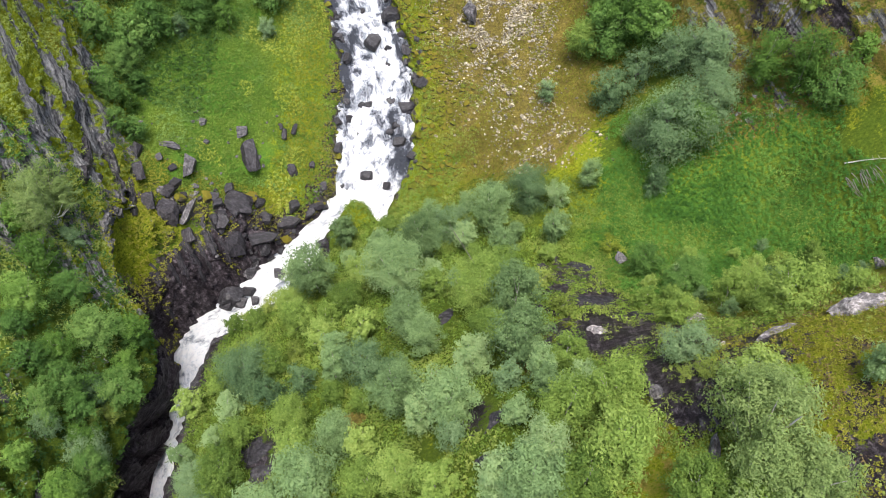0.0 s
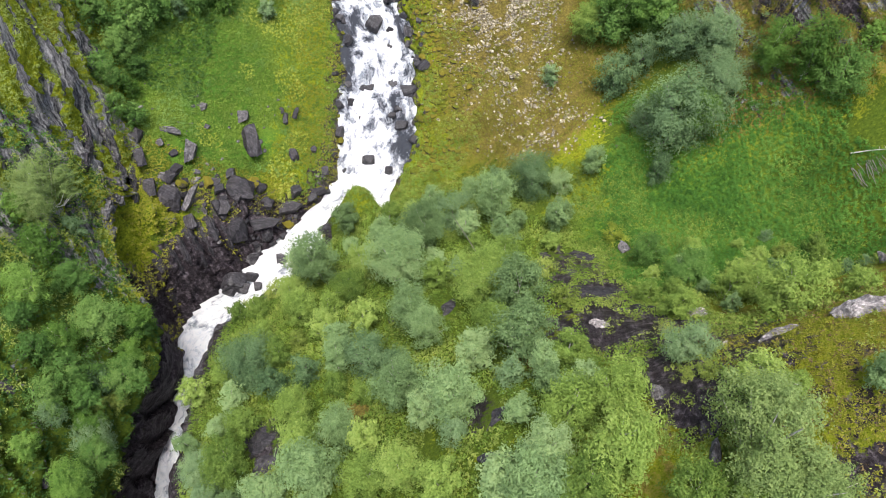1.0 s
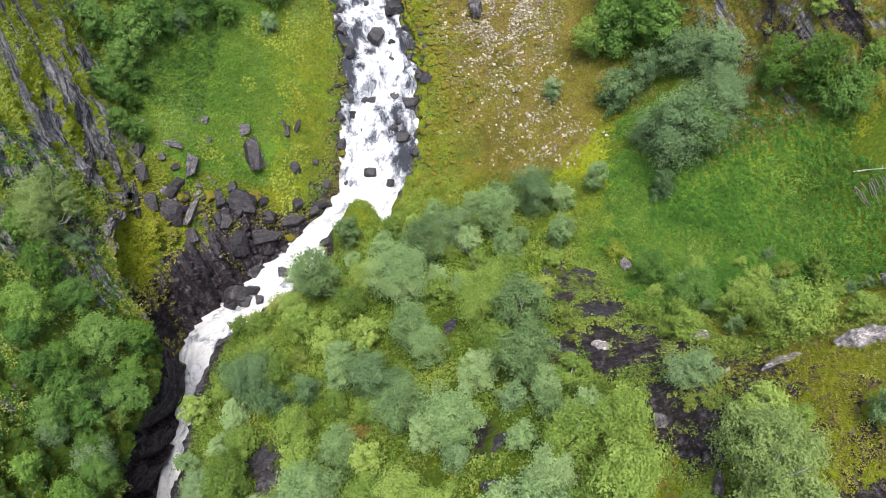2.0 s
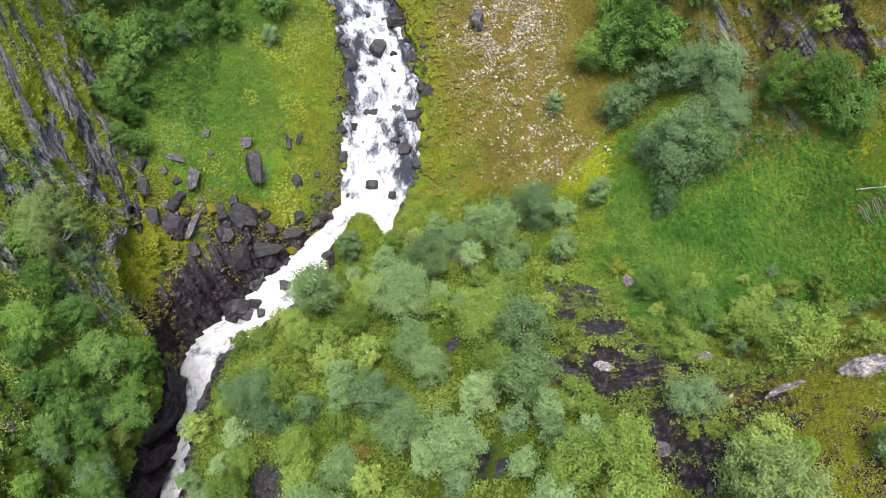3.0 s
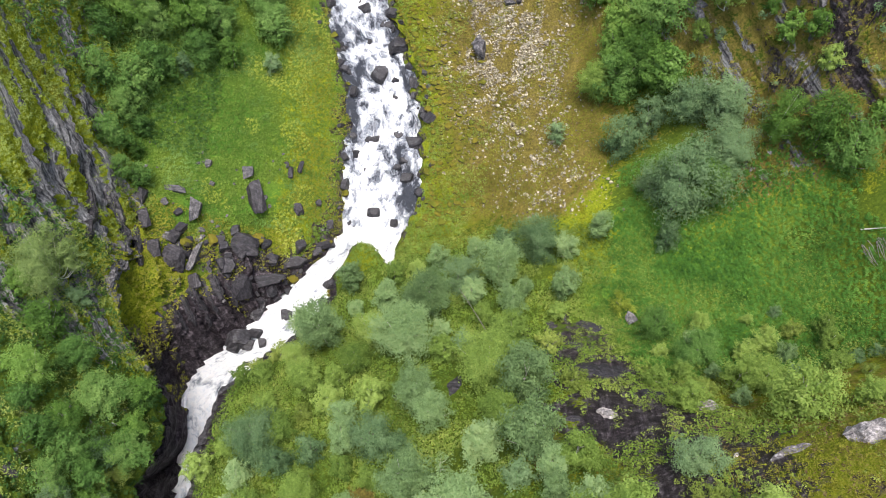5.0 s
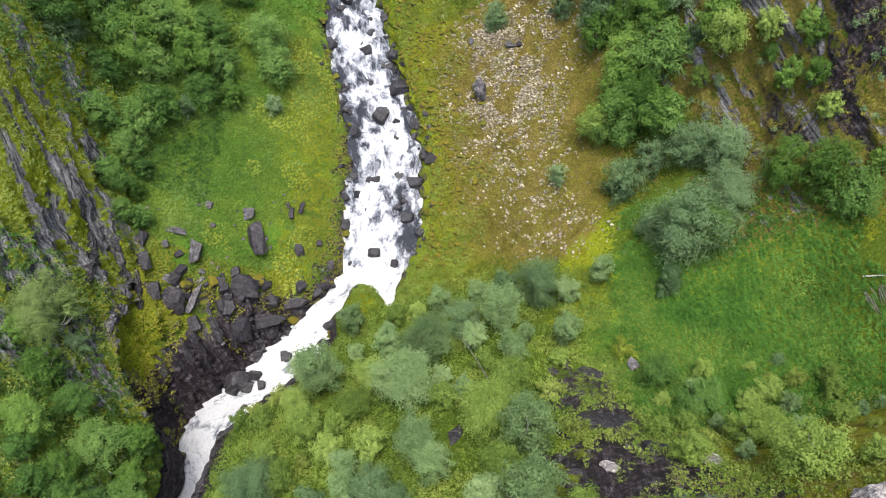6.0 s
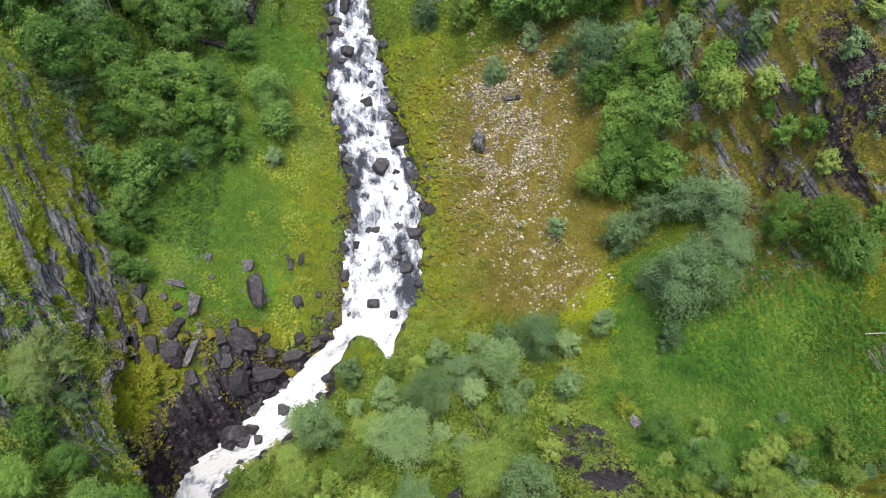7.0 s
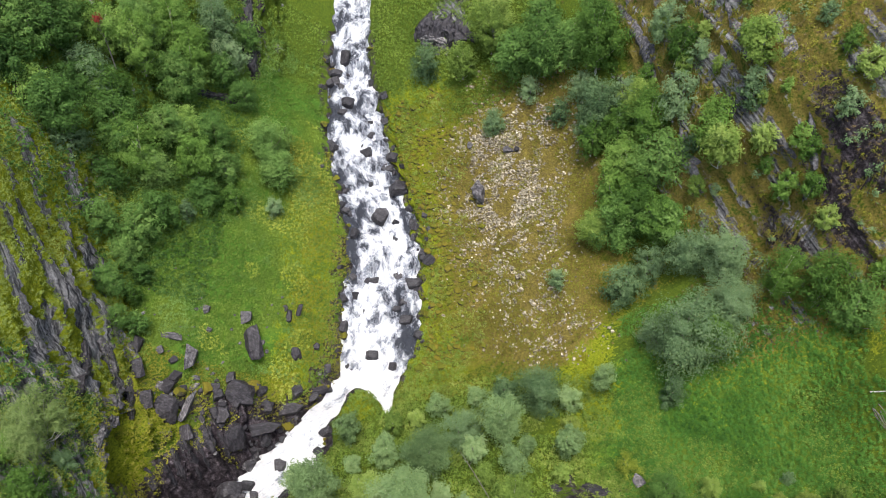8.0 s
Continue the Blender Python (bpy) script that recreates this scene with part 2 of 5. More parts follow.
PALE_STONE = stone_material("lichen_stone", (0.070, 0.056, 0.036), (0.50, 0.47, 0.36), 0.32, 0.95, (0.11, 0.095, 0.02))
WHITE_STONE = stone_material("white_rock", (0.075, 0.070, 0.074), (0.46, 0.44, 0.44), 0.28, 0.8, (0.09, 0.09, 0.01), 0.30)

# ---- the valley floor: cross-sections from down the valley up it ----
# Each section: y, then x and z of the same eighteen lines: far left hill, left wall's top and foot, meadow,
# both edges of the river bed, right bank, right slope, right wall, far right hill.
SECTIONS = []


def section(y, *line):
    SECTIONS.append((y, line[0::2], line[1::2]))


section(-40, -90, 40, -60, 26, -45, 18, -34, 6, -39, -8, -42, -16, -43, -18, -37, -18, -26, 4, -20, 10, -12, 16, -4, 26, 3, 34, 9, 40, 15, 45, 22, 50, 32, 54, 90, 66)
section(-12, -90, 52, -56, 36, -42, 24, -31, 12, -37, -2, -40, -11, -41, -13, -35, -13, -22, 12, -16, 17, -8, 24, -3, 32, 3, 39, 9, 43, 15, 47, 21, 51, 30, 55, 90, 68)
section(10, -90, 60, -52, 39, -39, 27, -30.5, 12, -33.4, 4, -34.6, -2, -34.8, -4, -29.2, -4, -24.5, 14.5, -17, 19.5, -8, 27, -3, 32.5, 3, 38.5, 9, 42, 15, 45.5, 20.5, 49, 28, 53.5, 90, 70)
section(20, -90, 62, -51, 40, -38, 27.5, -31.2, 13, -32.6, 6.5, -32.4, 0.6, -32.6, -1.0, -28.1, -1.0, -25, 15.5, -16.5, 20.3, -8, 25, -3, 30, 3, 35, 9, 37.5, 14, 40.5, 20, 44.7, 27, 49, 90, 70)
section(28, -90, 64, -51, 41, -38, 28, -31.1, 14.2, -32.0, 8.5, -32.0, 2.6, -32.2, 1.0, -27.6, 1.0, -25.5, 15, -16, 20, -6, 24, 1, 27.5, 9, 31, 16, 32.5, 23, 34.5, 28, 37.8, 36, 43.5, 90, 70)
section(35, -90, 66, -52, 43, -38, 27.5, -29.4, 16.4, -30.9, 10, -31.6, 4.0, -31.8, 2.0, -27.4, 2.0, -25.6, 12.8, -15, 18, -5, 23, 3, 25.2, 12, 25.8, 21, 26.8, 29, 28.2, 36, 31.5, 45, 39, 90, 72)
section(41, -90, 68, -54, 46, -42, 31, -33.5, 19, -32.9, 10.6, -32.7, 4.8, -32.5, 2.7, -27.6, 2.7, -25, 9.2, -15, 15, -7, 18.6, 2, 21, 11, 21.6, 20, 22.3, 29, 25.5, 38, 30, 46, 38, 90, 73)
section(44.5, -90, 69, -55, 47, -42, 34, -35.5, 22.5, -33.8, 12, -32.5, 5, -32, 3.4, -25.6, 3.4, -22.4, 7.4, -13.6, 14.2, -6, 17.6, 3, 20, 11.5, 20.6, 19.5, 21.4, 28, 24.6, 36.5, 29.2, 45.5, 38, 90, 74)
section(47, -90, 70, -56, 48, -41.6, 35, -35.4, 24, -33.4, 14, -30.6, 9.8, -28.8, 5, -21.8, 5.2, -18.6, 8.8, -12, 13.5, -5, 16.2, 4, 18.8, 12, 19.8, 19, 20.8, 27, 24, 35, 28.5, 45, 38, 90, 74)
section(54, -90, 74, -58, 54, -41.4, 37.5, -36.2, 19.2, -30.5, 14, -25, 11, -21.9, 6.4, -15.9, 6.6, -13.3, 9.8, -8.8, 12, 1, 12.8, 8, 16, 15, 19.5, 24, 24, 33, 29.3, 40, 35, 47, 45, 90, 80)
section(57.5, -90, 76, -58, 56, -42, 40.5, -36.4, 20.6, -30.5, 15.6, -24, 12.2, -18.8, 6.9, -15.0, 7.0, -12.6, 9.6, -6.6, 10.2, 1, 12.2, 7.5, 15.4, 14, 19.4, 22, 23.4, 30.5, 29, 37.5, 37, 45, 50, 90, 84)
section(60.2, -90, 77, -58, 57, -42.8, 41.5, -37, 21.4, -30.5, 16.7, -23.2, 13, -16.2, 7.5, -8, 7.4, -6.4, 9.2, -3.2, 9.8, 1.5, 11.5, 7.2, 14.9, 13.5, 19, 21, 23, 28.5, 28.6, 34.5, 35, 42, 52, 90, 86)
section(62.4, -90, 78, -58, 58, -43.6, 42.5, -38, 22.4, -30.5, 17.9, -22.5, 13.8, -14.7, 8.1, -6.9, 7.8, -4.6, 9.2, 1, 11, 7, 14.5, 13, 18.8, 20, 22.8, 26, 27.5, 32, 31.8, 36, 43.5, 44, 58, 90, 88)
section(70, -90, 82, -58, 60, -44.5, 42, -40, 28, -32, 22.2, -22, 16.4, -14.3, 11.3, -4.3, 11.3, -2.6, 12.8, 2, 14.4, 8, 18, 14, 21.6, 20, 24.8, 24, 29.5, 26.8, 36.5, 31, 49, 42, 63, 90, 92)
section(80, -90, 86, -58, 62, -45, 43, -38, 31, -31, 25.2, -23, 20.8, -13.7, 16.2, -5, 16.2, -3.5, 18, 0, 19.4, 6, 22.4, 12, 25.3, 17, 28.5, 21, 34, 24, 42, 29, 54, 42, 67, 90, 95)
section(92, -90, 92, -56, 64, -44, 47, -36, 35, -29, 29.5, -23.4, 26.2, -16.9, 22.2, -8.9, 22.2, -7.6, 24, -3, 26.8, 3, 29.5, 8, 32.2, 13, 36.5, 19, 43, 23.5, 51, 31, 61, 46, 73, 90, 100)
section(105, -90, 98, -55, 69, -42, 53, -33, 45, -27.2, 39, -24.8, 32, -18, 27.6, -12.3, 27.6, -10, 30, -5, 33.5, 0, 38, 6, 43, 12, 48, 19, 54, 25, 60, 34, 68, 48, 79, 90, 106)
section(125, -90, 108, -56, 79, -43, 64, -35, 56, -30, 49, -26.5, 41, -18.2, 35.5, -13.2, 35.5, -10.4, 38.5, -6, 43, 0, 48, 6, 53, 12, 57, 19, 63, 26, 69, 35, 77, 49, 89, 90, 116)
section(165, -90, 128, -60, 98, -48, 84, -40, 74, -35, 66, -31, 59, -24, 54, -17, 54, -13, 58, -7, 62, 0, 67, 7, 72, 14, 77, 22, 83, 30, 89, 39, 97, 53, 109, 90, 138)

SPLITS = (14, 24, 44, 44, 26, 22, 26, 16, 22, 22, 22, 22, 22, 22, 26, 30, 18)   # steps between the lines


def along(ys, column, y):
    """Smooth curve through the sections' values."""
    slopes = np.gradient(column, ys)
    i = np.clip(np.searchsorted(ys, y) - 1, 0, len(ys) - 2)
    h = ys[i + 1] - ys[i]
    t = (y - ys[i]) / h
    return ((1 + 2 * t) * (1 - t) ** 2 * column[i] + t * (1 - t) ** 2 * h * slopes[i] + t * t * (3 - 2 * t) * column[i + 1] + t * t * (t - 1) * h * slopes[i + 1])


SY = np.array([s[0] for s in SECTIONS], float)
SX = np.array([s[1] for s in SECTIONS], float)
SZ = np.array([s[2] for s in SECTIONS], float)


def lines_at(y):
    """x and z of the eighteen lines at the given y values."""
    y = np.asarray(y, float)
    return (np.stack([along(SY, SX[:, k], y) for k in range(18)], -1), np.stack([along(SY, SZ[:, k], y) for k in range(18)], -1))


def fractal(points, scale, octaves=4, lac=2.1, h=0.9, shift=0.0):
    return np.array([noise.fractal((p[0] * scale[0] + shift, p[1] * scale[1], p[2] * scale[2]), h, lac, octaves) for p in points])


def mesh_of(name, verts, faces, mat, smooth=True):
    me = bpy.data.meshes.new(name)
    verts, faces = np.asarray(verts, np.float32), np.asarray(faces, np.int32)
    me.vertices.add(len(verts))
    me.vertices.foreach_set("co", verts.ravel())
    k = faces.shape[1]
    me.loops.add(faces.size)
    me.loops.foreach_set("vertex_index", faces.ravel())
    me.polygons.add(len(faces))
    me.polygons.foreach_set("loop_start", np.arange(0, faces.size, k, dtype=np.int32))
    me.polygons.foreach_set("use_smooth", np.full(len(faces), smooth))
    me.update(calc_edges=True)
    me.materials.append(mat)
    return me


def sheet_faces(rows, cols):
    i = np.arange(rows * cols).reshape(rows, cols)
    return np.stack([i[:-1, :-1], i[:-1, 1:], i[1:, 1:], i[1:, :-1]], -1).reshape(-1, 4)


def window(v, a, b, soft):
    """1 between a and b, fading over soft."""
    return np.clip((v - a) / soft + 0.5, 0, 1) * np.clip((b - v) / soft + 0.5, 0, 1)


def spot(x, y, cx, cy, rx, ry):
    return np.exp(-(((x - cx) / rx) ** 2 + ((y - cy) / ry) ** 2))


# ---- ground: one sheet to the horizon ----
ys = np.concatenate([[-1600, -900, -450, -220, -120, -80], np.arange(-40, 8, 3.0), np.arange(8, 112, 0.4), np.arange(112, 165, 2.0), [190, 240, 330, 480, 800, 1600]])
inner = np.clip(ys, -40, 164.9)
LX, LZ = lines_at(inner)
rise = np.where(ys > 165, (ys - 165) * 0.32, np.where(ys < -40, (ys + 40) * 0.10, 0.0))
LZ = LZ + rise[:, None]
wx, wz, wu = [], [], []
for k, steps in enumerate(SPLITS):
    for j in range(steps + (k == len(SPLITS) - 1)):
        f = j / steps
        wx.append(LX[:, k] * (1 - f) + LX[:, k + 1] * f)
        wz.append(LZ[:, k] * (1 - f) + LZ[:, k + 1] * f)
        wu.append(k + f)
for side, k in ((-1, 0), (1, 17)):
    for reach, lift in ((150, 30), (260, 80), (480, 170), (900, 260), (1600, 300)):
        wx.insert(0, LX[:, 0] - reach) if side < 0 else wx.append(LX[:, 17] + reach)
        wz.insert(0, LZ[:, 0] + lift) if side < 0 else wz.append(LZ[:, 17] + lift)
        wu.insert(0, -1.0) if side < 0 else wu.append(18.0)
GX, GZ, GU = np.stack(wx, 1), np.stack(wz, 1), np.tile(np.array(wu), (len(ys), 1))
GY = np.tile(ys[:, None], (1, GX.shape[1]))
for _ in range(3):                       # round the folds between the lines
    for a in (GX, GZ):
        a[:, 1:-1] = a[:, 1:-1] * 0.5 + (a[:, :-2] + a[:, 2:]) * 0.25
near = window(GY, 4, 116, 6) * window(GX, -60, 62, 6)
bed = window(GU, 6.0, 7.0, 0.25) * window(GY, -60, 170, 5)
# steepness tells bare rock from turf
ddx, ddz = np.gradient(GX, axis=1), np.gradient(GZ, axis=1)
steep = np.abs(ddz) / (np.hypot(ddx, ddz) + 1e-6)
P = np.stack([GX, GY, GZ], -1).reshape(-1, 3)
n1 = fractal(P, (0.12, 0.12, 0.12), 5).reshape(GX.shape)
n2 = fractal(P, (0.5, 0.5, 0.5), 4, shift=31).reshape(GX.shape)
# rock layers: fine across, long along; the left wall's run down the face, the right wall's along it
west = P[:, 0] < -10
low = west & (P[:, 1] < 58) & (GU.ravel() > 3.2)
fine_c = np.where(low, P @ (1.0, 0.35, 0.15), np.where(west, P @ (0.18, 0.85, -0.5), P @ (0.82, 0.27, 0.50)))
long_c = np.where(low, P @ (0.15, -0.4, -0.9), np.where(west, P @ (0.29, -0.53, -0.8), P @ (0.30, -0.95, 0.05)))
slab = np.array([noise.ridged_multi_fractal((f * 0.46, g * 0.13, 0.3), 0.8, 2.2, 5, 0.9, 2.0) for f, g in zip(fine_c, long_c)]).reshape(GX.shape)

def cliff_moss_at(f, g):
    """Above 0 where moss covers the left cliff: long strips between the slabs."""
    return noise.fractal((f * 0.55, g * 0.15, 5.0), 0.7, 2.1, 5) + 0.05


strip = np.array([cliff_moss_at(f, g) for f, g in zip(fine_c, long_c)]).reshape(GX.shape)
band = np.array([noise.fractal((f * 0.28, g * 0.05, 9.0), 0.7, 2.1, 5) for f, g in zip(fine_c, long_c)]).reshape(GX.shape)
step = np.mod(fine_c.reshape(GX.shape) * 0.52 + n1 * 0.7, 1.0)          # bedded slabs, each edge a step
rocky = np.clip((steep - 0.72) / 0.12, 0, 1) * near
knoll = window(GY, 6, 34, 5) * window(GX, 8, 40, 6)
outcrop = window(GU, 8.5, 16, 1.0) * window(GY, 8, 52, 6)
gorge = window(GU, 3.2, 8.2, 0.3) * window(GY, -40, 50, 3) * np.where(GU < 6.5, window(GY, -60, 46, 3), 1.0) + window(GU, 4.3, 6.2, 0.4) * window(GY, 44, 51, 2.5)
dark_bank = window(GU, 4.6, 6.2, 0.5) * window(GY, 44, 56, 4) + spot(GX, GY, -24, 55.3, 7.3, 4.6)
left_wall = window(GU, 1.7, 3.15, 0.25) * window(GY, 38, 74, 5)
right_wall = window(GU, 13.2, 17, 0.6) * window(GY, 52, 112, 6)
talus = window(GU, 8.6, 12.6, 0.8) * window(GY, 61, 93, 8)
meadow_left = window(GU, 3.2, 5.9, 0.5) * window(GY, 57, 100, 6)
meadow_right = window(GU, 12.2, 14.8, 0.6) * window(GY, 36, 58, 6)
cush = np.array([noise.voronoi((p[0] * 0.75, p[1] * 0.75, 0))[0][0] for p in P]).reshape(GX.shape)
lift = n1 * 0.5 + n2 * 0.16 + (0.5 - cush) * 0.18 * talus
wall = np.clip(left_wall + right_wall * 0.7 + rocky + gorge * 0.5 + dark_bank * 0.6, 0, 1)
push = (slab - 1.0 + (step - 0.5) * 1.3) * 1.0 * wall * np.where(GX > 15, 0.45, 1.0)
push = push * (1 - 0.75 * left_wall * np.clip((GZ - 32) / 5, 0, 1))
damp = (1 - bed * 0.7)
GZ2 = GZ + (lift * (0.5 + 0.9 * talus + 0.4 * outcrop) * damp + push * 0.35) * near - bed * 0.9
ragged = fractal(np.stack([GX.ravel() * 0.0, GY.ravel(), (GU > 6.5).ravel() * 40.0], -1), (1, 0.5, 1), 2, shift=3).reshape(GX.shape)
shore = (window(GU, 5.6, 6.5, 0.5) + window(GU, 6.5, 7.6, 0.5)) * window(GY, 48, 116, 4)
mound = 3.4 * spot(GX, GY, -11.0, 57.4, 2.3, 2.2) + 2.9 * spot(GX, GY, -12.2, 60.0, 1.25, 1.5)
GZ2 = GZ2 + mound - 4.6 * spot(GX, GY, -8.2, 58.7, 1.05, 1.7)
GX2 = GX + ragged * 1.0 * shore + push * near * np.where(GU < 6, 1.0, -1.0) * (1 - bed)
verts = np.stack([GX2, GY, GZ2], -1).reshape(-1, 3)
ground_mesh = mesh_of("ground", verts, sheet_faces(*GX.shape), GROUND)
grass_v = np.clip(meadow_left * 0.9 + meadow_right * 0.85 + spot(GX, GY, -28, 76, 10, 14) * 0.4 - spot(GX, GY, -22, 59, 9, 6) * 0.6, 0, 1)
moss_v = np.clip(mound * 0.5 + spot(GX, GY, -35, 46, 2.8, 6) * 0.75 + spot(GX, GY, -32.5, 52.5, 3.0, 3) * 0.6 + left_wall * 0.95 + left_wall * np.clip((GZ - 33) / 5, 0, 1) * 0.35 + window(GU, 0.8, 2.0, 0.4) * window(GY, 44, 76, 6) * 0.9 + window(GU, 4.9, 6.0, 0.6) * window(GY, 52, 90, 8) * 0.62 + window(GU, 7.0, 9.6, 0.5) * window(GY, 60, 100, 6) * 0.7 + talus * 0.45 + knoll * 0.55 + right_wall * 0.55
                 + spot(GX, GY, 15, 58, 4, 8) * 0.8 + spot(GX, GY, 14.5, 76, 3, 12) * 0.9 + outcrop * 0.25, 0, 1)
scree_v = np.clip(spot(GX, GY, 6.8, 24.7, 1.7, 1.7) * 0.9 + spot(GX, GY, -7.4, 24.0, 1.6, 1.6) * 0.9 + spot(GX, GY, 8, 78, 8, 13) * 1.0 + spot(GX, GY, 12, 64, 4.5, 6) * 0.8 + right_wall * 0.6 + talus * 0.42 + knoll * 0.45, 0, 1)
mossed = left_wall * np.clip(strip * 5 + 0.02 + 1.1 * np.clip((GZ - 33) / 5, 0, 1), 0, 1)
rock_v = np.clip(spot(GX, GY, -1, 104, 3.5, 4) * 0.9 + left_wall * 0.75 + right_wall * (0.06 + 0.6 * (step > 0.84) * np.clip(n1 * 2 + 0.5, 0, 1) + 0.36 * np.clip(band * 5 - 0.9, 0, 1)) + rocky * 0.22 + (slab - 1.0) * 0.5 * wall + dark_bank * 0.3 + bed * 0.6 + spot(GX, GY, -37.5, 55, 3, 5) * 0.3, 0, 1) * (1 - mossed)
wet_v = np.clip(spot(GX, GY, 19.6, 11.2, 2.4, 2.6) * 0.75 + spot(GX, GY, 22.5, 15, 2.5, 1.2) * 0.45 + spot(GX, GY, 13.6, 35.6, 2.8, 1.7) * 0.8 + spot(GX, GY, 11.1, 37.4, 1.6, 1.4) * 0.6 + spot(GX, GY, 15.3, 27.8, 3.8, 3.2) * 0.6 + spot(GX, GY, 17.8, 22.8, 2.2, 2.2) * 0.6 + spot(GX, GY, 14.5, 17.4, 1.9, 2.4) * 0.5 + right_wall * 0.46 * np.clip(-band * 5 - 0.1, 0, 1) * window(GU, 13.6, 18, 0.8) * (0.55 + 0.6 * spot(GX, GY, 37, 60, 6, 9)) + spot(GX, GY, -32.3, 47.5, 1.5, 4) * 0.65 + spot(GX, GY, -35.4, 53.5, 1.6, 3.5) * 0.5 + spot(GX, GY, -31.5, 55.5, 2.5, 1.6) * 0.4 + spot(GX, GY, 36, 62, 3, 6) * 0.42 + spot(GX, GY, -17.0, 63, 2.6, 5) * 0.22 + spot(GX, GY, 20.5, 18.5, 4, 4.5) * 0.36 + spot(GX, GY, 12.5, 34, 8, 9) * np.clip(n2 * 2.4, 0, 1) * 0.9 + window(GU, 3.6, 4.3, 0.3) * window(GY, 96, 113, 4) * (0.6 + n2) + -spot(GX, GY, -36, 47, 2.4, 6) * 0.6 + gorge * 0.8 + dark_bank * 0.7 + bed * 0.7 + spot(GX, GY, 13.5, 30, 8, 8) * 0.6 + spot(GX, GY, 15.6, 26.2, 3.2, 2.4) * 0.5 + spot(GX, GY, 15, 19, 3.0, 5) * 0.8 + spot(GX, GY, 19.9, 24.9, 1.8, 1.6) * 0.6 + spot(GX, GY, 2, 20, 1.6, 2.4) * 0.7 + spot(GX, GY, -15.7, 23, 3, 2.5) * 0.7
                + spot(GX, GY, 12.5, 41, 4, 2.2) * 0.5 + window(GU, 5.6, 7.6, 0.4) * window(GY, 50, 112, 4) * 0.45, 0, 1)
for name, (a, b_, c_) in (("cover", (grass_v, moss_v, scree_v)), ("stone", (rock_v, wet_v, left_wall))):
    layer = ground_mesh.attributes.new(name, "FLOAT_COLOR", "POINT")
    layer.data.foreach_set("color", np.stack([a, b_, c_, np.ones_like(a)], -1).astype(np.float32).ravel())
layer = ground_mesh.attributes.new("gorge", "FLOAT", "POINT")
layer.data.foreach_set("value", low.astype(np.float32))
ground = tagged(new("ground", ground_mesh), "steep green valley floor of grass, moss, scree and dark rock", "ground", kind="structure")

from mathutils.bvhtree import BVHTree

TREE = BVHTree.FromPolygons([tuple(v) for v in verts.tolist()], sheet_faces(*GX.shape).tolist())


def floor_at(x, y):
    hit = TREE.ray_cast(Vector((x, y, 300)), Vector((0, 0, -1)))
    return (hit[0].z, hit[1]) if hit[0] is not None else (0.0, Vector((0, 0, 1)))


# ---- river ----
def river():
    wy = np.concatenate([np.arange(-39, 8, 2.0), np.arange(8, 118, 0.25), np.arange(118, 164, 2.0)])
    lx, lz = lines_at(wy)
    cols = 64
    f = np.linspace(-0.10, 1.10, cols)
    x = lx[:, 6:7] * (1 - f) + lx[:, 7:8] * f
    z = (lz[:, 6:7] * (1 - f) + lz[:, 7:8] * f) + 0.05
    y = np.tile(wy[:, None], (1, cols))
    pts = np.stack([x, y, z], -1).reshape(-1, 3)
    a = fractal(pts, (0.35, 0.22, 0.1), 5, shift=7).reshape(x.shape)
    b = fractal(pts, (1.3, 0.8, 0.5), 4, shift=70).reshape(x.shape)
    z = z + (a * 0.5 + b * 0.22) * window(f, 0, 1, 0.12)[None, :]
    # ledges: the water drops in steps
    z = z - 0.28 * np.sin(y * 1.1 + a * 3.0) * window(y, 62, 120, 4)
    me = mesh_of("water", np.stack([x, y, z], -1).reshape(-1, 3), sheet_faces(*x.shape), WATER)
    side = np.abs(f - 0.5)[None, :] * 2
    broad = fractal(pts, (0.16, 0.11, 0.05), 3, shift=15).reshape(x.shape)
    upper = window(y, 64, 122, 4)
    foam = (0.12 + 0.07 * window(y, 28, 64, 4) - 0.05 * window(y, -40, 26, 10) - upper * (0.048 + 0.13 * np.clip(side - 0.45, 0, 1) + 0.10 * broad)
            - 0.22 * spot(x, y, -6.0, 68.5, 1.7, 5.5) - 0.20 * spot(x, y, -13.6, 80.5, 1.7, 4.5) - 0.10 * spot(x, y, -10.0, 77.5, 2.2, 3.0) - 0.14 * spot(x, y, -15.6, 86.5, 1.5, 3.5)
            - 0.10 * spot(x, y, -15.0, 99.0, 3.0, 4.0) + 0.12 * spot(x, y, -14.5, 93.5, 2.5, 1.8) + 0.10 * spot(x, y, -10.5, 65.5, 3.5, 3.0)
            - 0.20 * spot(x, y, -25.5, 48.5, 2.0, 1.5) - 0.14 * spot(x, y, -29.5, 43.8, 1.8, 1.4) - 0.12 * spot(x, y, -20.3, 50.6, 1.0, 1.2) + b * 0.06)
    layer = me.attributes.new("foam", "FLOAT", "POINT")
    layer.data.foreach_set("value", foam.astype(np.float32).ravel())
    centre = np.stack([lx[:, 6:8].mean(1), wy, lz[:, 6]], -1)
    run = np.concatenate([[0], np.cumsum(np.linalg.norm(np.diff(centre, axis=0), axis=1))])
    across = (f[None, :] - 0.5) * (lx[:, 7:8] - lx[:, 6:7])
    layer = me.attributes.new("flow", "FLOAT_VECTOR", "POINT")
    layer.data.foreach_set("vector", np.stack([across, np.tile(run[:, None] * 0.72, (1, cols)), across * 0], -1).astype(np.float32).ravel())
    return tagged(new("water", me), "white foaming mountain river rushing over dark boulders", "river", kind="structure")


